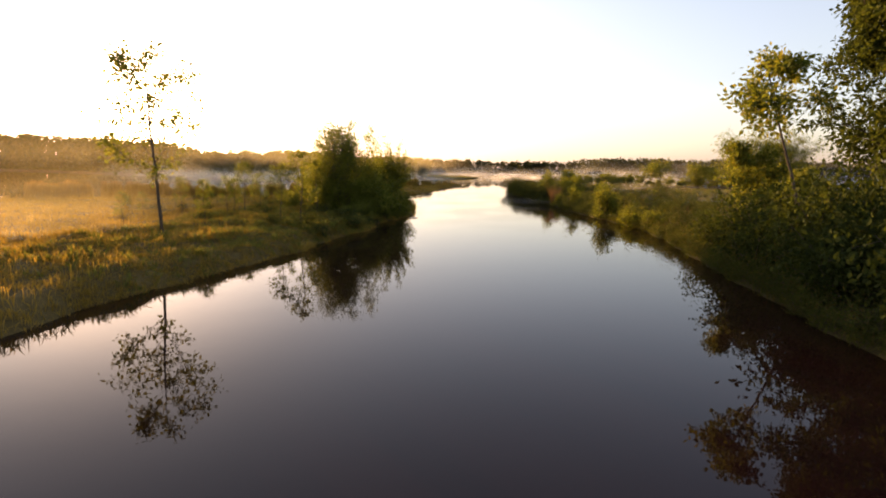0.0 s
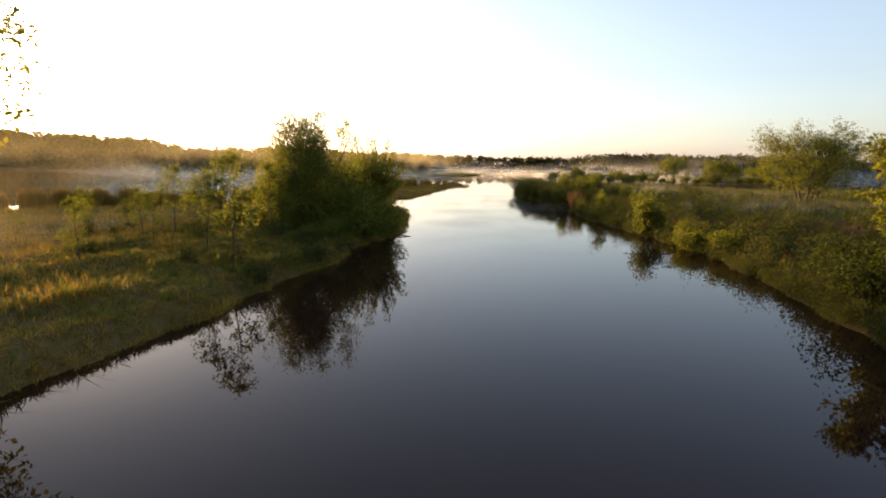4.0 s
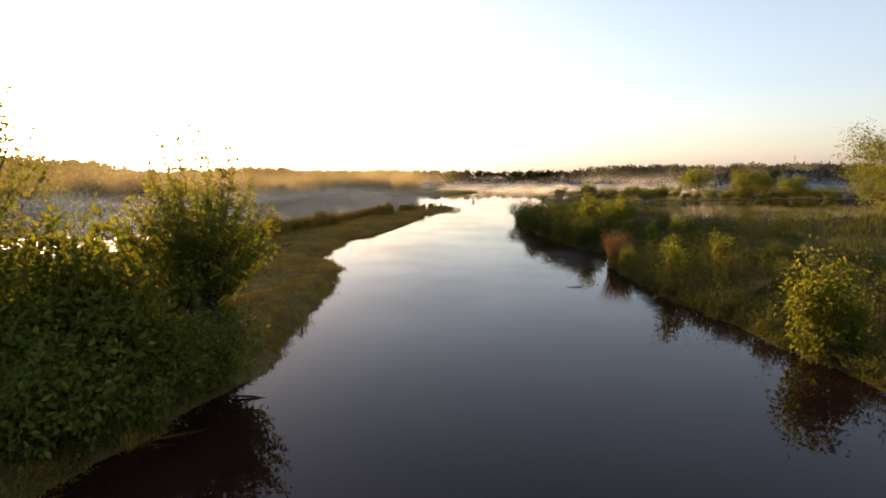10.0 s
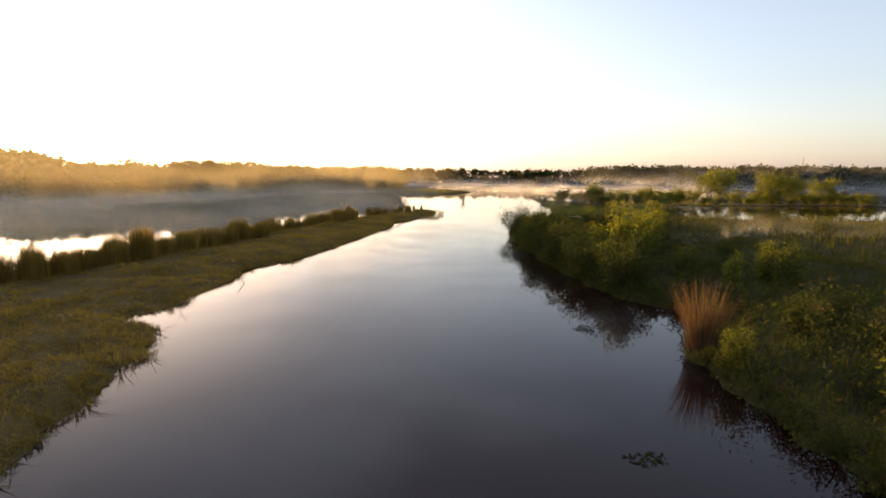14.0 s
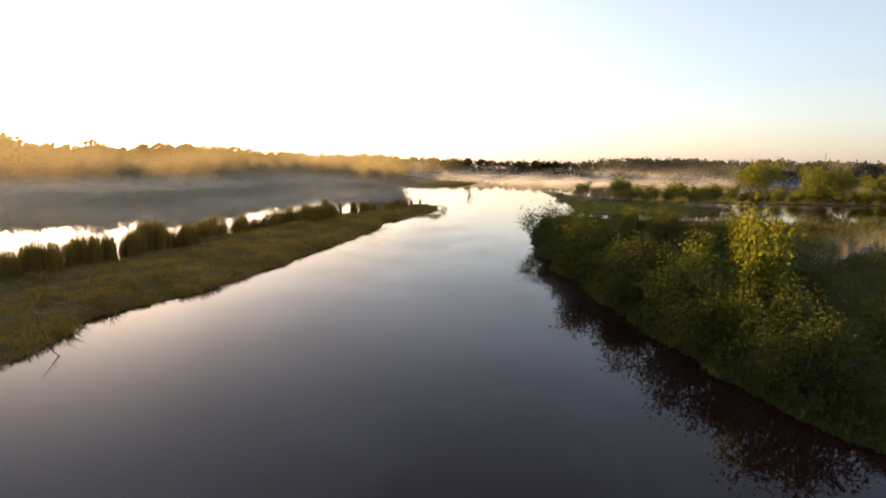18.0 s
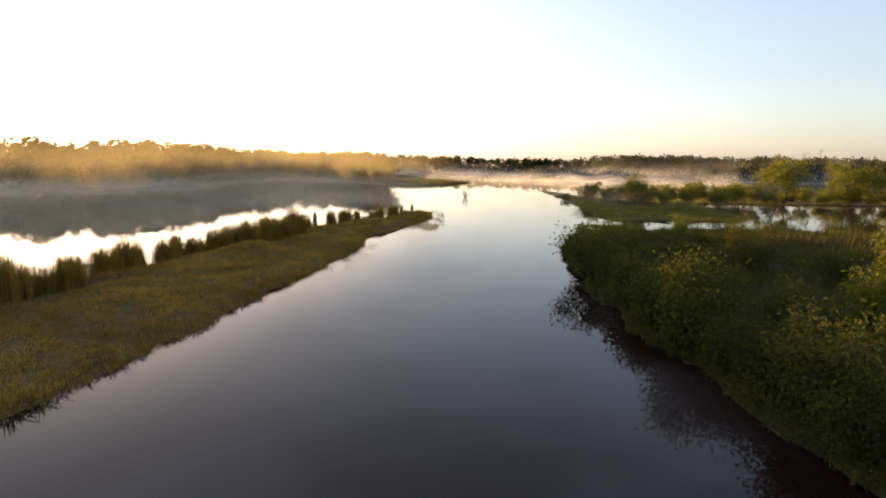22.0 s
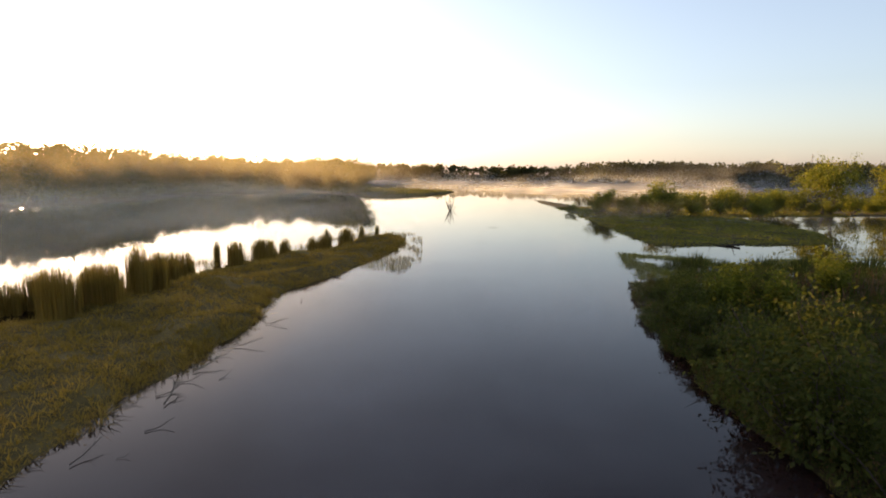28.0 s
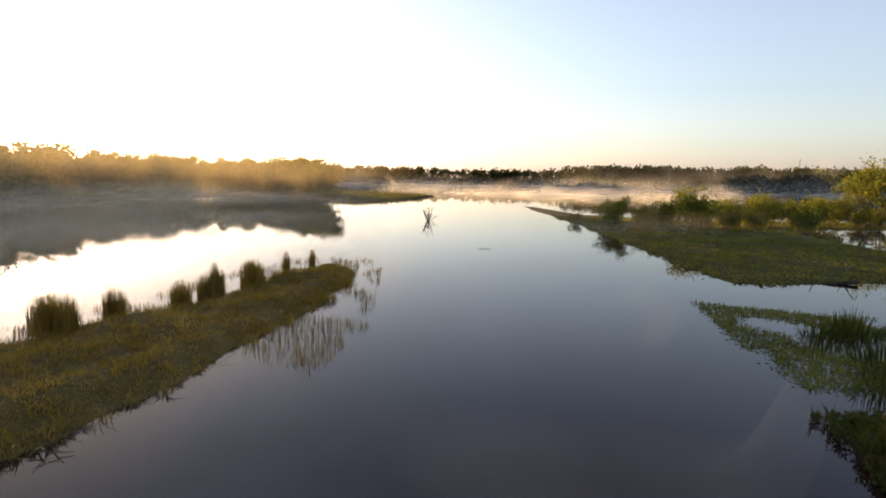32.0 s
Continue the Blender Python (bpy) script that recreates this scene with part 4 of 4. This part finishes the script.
for x, y, s in ((33.5, 188.5, 1.0), (36.6, 188.7, 0.9), (41.8, 192.3, 1.1), (29.4, 184.6, 0.8), (31.4, 186.2, 0.9), (35.6, 192.8, 1.1), (37.8, 191.6, 0.9), (31.6, 190.2, 0.7), (39.6, 188.4, 1.0), (43.8, 189.2, 1.1), (46.5, 192.6, 1.0),
                (49, 189.5, 1.1), (52.5, 192, 1.2), (57, 190.5, 1.2), (61, 193, 1.2), (66, 191.5, 1.3), (34.8, 186.4, 0.9), (38.4, 186.3, 1.0), (45.2, 186.6, 1.0), (30.6, 195.4, 0.45), (29.3, 192.2, 0.4)):
    plant_copy(sedge, x, y, rng.uniform(-40, 40), s * 1.25, rng.uniform(0.75, 1.0))
x, y = scatter(70000, 26, 75, 183, 202, lambda a, b: (shore_distance(a, b, [(26, 185), (26.7, 187), (29, 194.2), (31.3, 202), (34, 198.5), (38, 196), (60, 197), (75, 199), (75, 186), (40, 185)]) > 0) & (ripple(a, b, 3.0, 2.0) > -0.15))
at = np.stack([x, y, np.full(len(x), 0.015)], 1) + rng.normal(size=(len(x), 3)) * (0.3, 0.3, 0.004)
v, f = leaf_quads(at, 0.17, long=1.3)
v[:, 2] = 0.012 + 0.05 * np.abs(v[:, 2])
tagged(new("pondweed", mesh_of("pondweed", v, f, GREEN_GRASS)), "bright green floating pondweed among sedge", "waterweed", kind="stuff")
k = rng.uniform(size=len(x)) < 0.6
shallow("flooded_grass", "short green grass standing in the flooded shallows", x[k], y[k], 0.42, 0.05, GREEN_GRASS)

# ---- deadwood and floating things ----
reseed(3)

def make_snag(name, label, tall, branches, spread, r=0.05):
    thing = plant(name, label, "deadwood")
    main = limb((0, 0, -0.6), (0.1, 0, 1), tall + 0.6, r, r * 0.3, 6, 0.2, 0.2)
    runs = []
    for i in range(branches):
        q = along(main, rng.uniform(0.15, 0.9))
        a = rng.uniform(0, 2 * np.pi)
        b = limb(q, (np.cos(a) * spread, np.sin(a) * spread, 1), tall * rng.uniform(0.3, 0.7), r * 0.5, r * 0.12, 4, 0.3, 0.2)
        runs.append(b)
        for j in range(3):
            runs.append(limb(along(b, rng.uniform(0.4, 1)), rng.normal(0, 1, 3) + np.array([0, 0, 0.6]), tall * 0.2, r * 0.2, r * 0.08, 3, 0.3))
    part("trunk", mesh_of("trunk", *tubes([main], 6), DEADWOOD, True), thing)
    for one in runs:
        part("branch", mesh_of("branch", *tubes([one], 4), DEADWOOD, True), thing)
    return thing


snag = plant("dead_bush", "bare dead bush standing in the open lake", "deadwood")
for i in range(13):
    q = rng.uniform(0, 2 * np.pi)
    stem = limb((0, 0, -0.5), (math.cos(q) * 0.45, math.sin(q) * 0.45, 1), rng.uniform(2.2, 3.9), 0.06, 0.02, 5, 0.25, 0.1)
    twigs = [limb(along(stem, rng.uniform(0.4, 0.95)), rng.normal(0, 1, 3) + np.array([0, 0, 0.8]), rng.uniform(0.5, 1.0), 0.025, 0.012, 2, 0.3) for j in range(3)]
    part("stem", mesh_of("stem", *tubes([stem] + twigs, 4, True), DEADWOOD, True), snag)
snag.matrix_basis = pose(15.7, 264.6, 0)
s2 = make_snag("dead_tree", "bare drowned tree standing far out in the lake", 11, 9, 0.6, 0.16)
s2.matrix_basis = pose(-8, 560, 0)
for x, y, r, s in ((2, 575, 80, 0.9), (92, 560, 160, 0.6), (-30, 600, 240, 0.8)):
    copy_thing(s2, pose(x, y, 0, 0, 0, r)).scale = (s, s, s)


def make_log(name, label, length, r, twigs):
    thing = plant(name, label, "deadwood", "fallen branches")
    main = limb((-length / 2, 0, 0.02), (1, 0, 0.02), length, r, r * 0.5, 7, 0.2)
    part("trunk", mesh_of("trunk", *tubes([main], 7), DEADWOOD, True), thing)
    runs = [limb(along(main, rng.uniform(0.1, 0.95)), rng.normal(0, 1, 3) * (1, 1, 0.4) + np.array([0.4, 0, 0.5]), length * rng.uniform(0.12, 0.35), r * 0.35, r * 0.1, 4, 0.35) for i in range(twigs)]
    for one in runs:
        part("branch", mesh_of("branch", *tubes([one], 4), DEADWOOD, True), thing)
    return thing


make_log("log", "thin grey log reaching out over the water", 3.2, 0.06, 3).matrix_basis = pose(-1.9, 71.3, 0.08, 0, 0, 2)
make_log("log", "forked bleached log lying in the flooded grass", 6.5, 0.16, 7).matrix_basis = pose(45.3, 206.4, 0.2, 0, 0, 178)
stick = make_log("log", "drifted branch stranded along the grassy edge", 1.7, 0.026, 9)
stick.matrix_basis = pose(-0.4, 162.6, 0.05, 0, 0, 100)
for x, y, r, s in ((-0.2, 165.5, 60, 0.9), (0.6, 168.3, 20, 0.8), (0.9, 172, 10, 0.7), (2.4, 185.4, 35, 0.5), (0.9, 181.2, 200, 0.6), (-0.9, 158.5, 80, 0.7), (-2.9, 152.5, 110, 0.6), (3.2, 188.8, 50, 0.5)):
    copy_thing(stick, pose(x, y, 0.05, 0, 0, r)).scale = (s, s, s)

stake = plant("stake", "short dark wooden stake standing in the water", "stake")
part("post", mesh_of("post", *tubes([[((0, 0, -0.8), 0.035), ((0.01, 0, 0.1), 0.034), ((0.03, 0.01, 0.26), 0.028), ((0.035, 0.01, 0.28), 0.006)]], 7), DEADWOOD, True), stake)
stake.matrix_basis = pose(1.1, 177.1, 0) @ Matrix.Scale(0.6, 4)
twig = make_log("stick", "bent dead stick standing out of the shallow water", 1.5, 0.025, 4)
twig.matrix_basis = pose(-8.2, 111.2, 0.2, 0, -70, 30)
copy_thing(twig, pose(-7.6, 120.4, 0.3, 0, -62, 200))
bit = make_log("stick", "thin floating reed stem drifted into the shallows", 0.9, 0.016, 2)
bit.matrix_basis = pose(-0.5, 169.1, 0.02, 0, 0, 35)
for i in range(15):
    y = rng.uniform(157.5, 174.5)
    x = float(np.interp(y, [149, 159, 166, 173, 178], [-3.7, -2.3, -1.25, -0.15, -1.0])) + 0.3 + abs(rng.normal(0, 1.0))
    copy_thing(bit, pose(x, y, 0.02, 0, 0, rng.uniform(10, 70))).scale = (rng.uniform(0.4, 1.3),) * 3

weed = plant("floating_weed", "small dark floating mat of leaves", "waterweed", "floating weed mats")
n = 60
a, rad = rng.uniform(0, 2 * np.pi, n), rng.uniform(0, 1, n) ** 0.5
v = np.stack([np.cos(a) * rad * 0.7, np.sin(a) * rad * 0.4, np.full(n, 0.02)], 1)
v, f = leaf_quads(v, 0.13, droop=0)
v[:, 2] = 0.015 + 0.12 * np.abs(v[:, 2])
part("mat", mesh_of("mat", v, f, PAD), weed)
weed.matrix_basis = pose(18.3, 59.4, 0.0)
for x, y, r in ((17.8, 107.8, 130), (19, 57.5, 200), (17.9, 108.4, 70), (16, 93.5, 10), (20.3, 226, 0), (19.6, 62.5, 20)):
    copy_thing(weed, pose(x, y, 0.0, 0, 0, r))

mast = plant("radio_mast", "thin lattice radio mast above the far tree line", "mast")
legs = [[((math.cos(q) * 0.8, math.sin(q) * 0.8, 0), 0.13), ((math.cos(q) * 0.375, math.sin(q) * 0.375, 34), 0.09)] for q in (0, 2.1, 4.2)]
for one in legs:
    part("leg", mesh_of("leg", *tubes([one], 5), STEEL), mast)
rungs = [[((math.cos(q) * (0.8 - 0.0125 * z), math.sin(q) * (0.8 - 0.0125 * z), z), 0.06), ((math.cos(q + 2.1) * (0.8 - 0.0125 * z), math.sin(q + 2.1) * (0.8 - 0.0125 * z), z + 2), 0.06)] for z in range(0, 34, 2) for q in (0, 2.1, 4.2)]
part("bracing", mesh_of("bracing", *tubes(rungs, 4), STEEL), mast)
mast.matrix_basis = pose(400, 655, 0.4)

# ---- morning mist over the water, and sheets that stand in for sun glare ----
reseed(4)

def mist_glare_bank(name, label, line, tall, mat, foot=0.05, cols=40, rows=8, bulge=3.0, lifted=False, fade=1.5, weights=None):
    """A bank of drifting mist or painted glare along a line; it thins upwards and towards its ends."""
    pts = np.array(line, float)
    s = np.linspace(0, 1, cols)
    f = s * (len(pts) - 1)
    i = np.clip(f.astype(int), 0, len(pts) - 2)
    base = pts[i] + (pts[i + 1] - pts[i]) * (f - i)[:, None]
    t = np.linspace(0, 1, rows)
    gx = base[None, :, 0] + bulge * 0.3 * ripple(base[None, :, 0], 40 * t[:, None], 9.0, 2.0)
    gy = base[None, :, 1] + bulge * ripple(base[None, :, 0], 30 * t[:, None], 12.0, 1.0)
    top = tall * (0.75 + 0.25 * ripple(base[:, 0], base[:, 1], 14.0, 6.0))
    gz = foot + t[:, None] * top[None, :]
    v = np.stack([gx.ravel(), gy.ravel(), gz.ravel()], 1)
    q = (np.arange(rows - 1)[:, None] * cols + np.arange(cols - 1)).ravel()
    me = mesh_of(name, v, np.stack([q, q + 1, q + cols + 1, q + cols], 1), mat, True)
    ends = np.clip(np.minimum(s, 1 - s) * 6, 0, 1)
    thick = (np.sin(np.pi * t[:, None]) ** 2 if lifted else (1 - t[:, None]) ** fade) * ends[None, :]
    if weights:
        thick = thick * np.interp(s, np.linspace(0, 1, len(weights)), weights)[None, :]
    me.attributes.new("thickness", "FLOAT", "POINT").data.foreach_set("value", thick.ravel().astype(np.float32))
    return tagged(new(name, me), label, "mist", kind="stuff")


MIST_FAR = mist_glare_material("lake_mist", 0.55, 0.02, 0.1, 0.8)
# lake haze, its tone painted golden to add the sun's glare
MIST_HAZE_GLARE = mist_glare_material("lake_haze_and_glare", 0.14, 0.012, -0.2, 0.9, (1.0, 0.85, 0.52))
MIST_NEAR = mist_glare_material("river_mist", 0.4, 0.09, 0.35, 0.75)
mist_glare_bank("mist", "bright morning mist along the far lake", [(-420, 640), (40, 660), (380, 560), (900, 500)], 16, MIST_FAR)
mist_glare_bank("mist", "thin sunlit mist on the open lake", [(-10, 450), (90, 440), (220, 430)], 10, MIST_FAR)
# added sheets: the gold of the sun's glare is put into their colour
GLARE_GOLD = mist_glare_material("painted_meadow_glare", 0.26, 0.03, 0.05, 0.6, (1.0, 0.8, 0.42))
mist_glare_bank("mist", "low mist before the lakeside wood", [(-150, 215), (-72, 232), (-60, 270), (-52, 312), (-24, 330), (6, 326)], 4, MIST_NEAR, bulge=4.0, weights=(0.4, 0.4))
mist_glare_bank("mist", "golden-tinted haze standing in for sun glare beyond the meadow", [(-80, 38), (-54, 76), (-37, 106), (-26, 135), (-21, 156)], 8, GLARE_GOLD, fade=0.9, weights=(0.6, 0.6, 0.8, 0.9, 0.7))
mist_glare_bank("mist", "golden-tinted haze standing in for sun glare over the upstream meadow", [(-80, 12), (-38, 33), (-19, 43)], 9, GLARE_GOLD, fade=0.9, weights=(1.4, 1.2, 0.4))
mist_glare_bank("mist", "golden-tinted haze standing in for sun glare over the meadow", [(-52, 26), (-34, 52), (-25, 74)], 5, GLARE_GOLD, fade=0.9, weights=(0.6, 0.5, 0.3))
mist_glare_bank("mist", "golden-tinted haze and sun glare hanging over the western lake", [(-200, 60), (-110, 100), (-62, 145), (-32, 196), (-8, 240), (16, 292)], 19, MIST_HAZE_GLARE, foot=1.5, lifted=True, weights=(0.3, 0.4, 0.7, 1, 1, 1))
mist_glare_bank("mist", "golden-tinted haze and sun glare hanging over the western lake", [(-150, 60), (-80, 98), (-44, 135), (-27, 176), (-14, 208), (6, 245)], 19, MIST_HAZE_GLARE, foot=2.5, lifted=True, weights=(0.3, 0.4, 0.8, 1, 1, 0.8))
MIST_MARSH = mist_glare_material("marsh_haze", 0.24, 0.05, 0.2, 0.7)
mist_glare_bank("mist", "thin haze drifting over the east marsh", [(23, 124), (34, 142), (60, 156), (115, 165)], 5, MIST_MARSH, weights=(0.2, 0.8, 1, 1))
mist_glare_bank("mist", "thin haze drifting over the east marsh", [(24, 84), (40, 100), (66, 108), (120, 112)], 4, MIST_MARSH)
mist_glare_bank("mist", "pale haze before the far eastern shore", [(120, 640), (260, 560), (500, 520), (1000, 470)], 34, MIST_MARSH, weights=(0.9, 0.9))
mist_glare_bank("mist", "low mist drifting round the islet tip", [(14, 300), (40, 250), (66, 238), (120, 236)], 5, MIST_NEAR, weights=(0.25, 0.25))
# real wisps; the warmth of the sun behind them is put into the tone
MIST_BANK = mist_glare_material("rising_bank_mist", 0.15, 0.12, 0.36, 0.8, (1.0, 0.92, 0.82))
for y, x0, x1, tall, thick in ((164, 11, 21, 6, 0.7), (174, 11, 22, 7, 0.8), (184, 12, 24, 7, 0.8), (232, 24, 70, 6.0, 0.6)):
    mist_glare_bank("mist", "wisps of warm-tinted mist rising off the east bank", [(x0, y + 2), ((x0 + x1) / 2, y), (x1, y + 5)], tall, MIST_BANK, foot=0.2, cols=30, bulge=1.5, lifted=True, weights=(thick, thick, 0.3 * thick))


def mist_sheet(name, label, xs, ys, height, mat, clear=4.0):
    """A thin layer of mist lying low over the water, thinning out to its sides."""
    me = grid_mesh(name, xs, ys, lambda a, b: height + 0.25 * ripple(a, b, 9.0, 3.0), mat)
    gx, gy = np.meshgrid(np.linspace(0, 1, len(xs)), np.linspace(0, 1, len(ys)))
    gx, gy = gx.ravel(), gy.ravel()
    thick = np.clip(np.minimum(gx, 1 - gx) * 4, 0, 1) * np.clip(np.minimum(gy, 1 - gy) * 6, 0, 1)
    px, py = (q.ravel() for q in np.meshgrid(xs, ys))
    thick = thick * np.clip(-land_distance(px, py) / clear, 0, 1)
    me.attributes.new("thickness", "FLOAT", "POINT").data.foreach_set("value", thick.astype(np.float32))
    return tagged(new(name, me), label, "mist", kind="stuff")


# the faint pink of the sun's flare is painted into this mist's tone
MIST_LOW = mist_glare_material("low_river_mist", 0.24, 0.085, 0.45, 0.75, (1.0, 0.92, 0.88))
mist_sheet("mist", "faint drifting patches of mist lying on the river", steps((-9, 25, 1.5)), steps((62, 200, 3)), 0.7, MIST_LOW)
# lake mist with warm glare painted in, to lighten the wood's dark reflection
MIST_LAKE_GLARE = mist_glare_material("lake_surface_mist_and_glare", 0.22, 0.012, -0.1, 0.8, (1.0, 0.88, 0.64))
near_line = np.array([(-60, 88), (-30, 112), (-20, 145), (-12, 178), (10, 222)], float)
far_line = np.array([(-150, 226), (-100, 222), (-72, 250), (-64, 305), (6, 322)], float)
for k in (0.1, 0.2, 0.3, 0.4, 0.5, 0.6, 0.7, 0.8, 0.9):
    mist_glare_bank("mist", "warm-tinted mist and glare lying over the western lake", near_line + (far_line - near_line) * k, 4.0 + 4.0 * k, MIST_LAKE_GLARE, bulge=1.0, lifted=True, weights=(1.0, 1.0, 0.9, 0.9, 0.8))
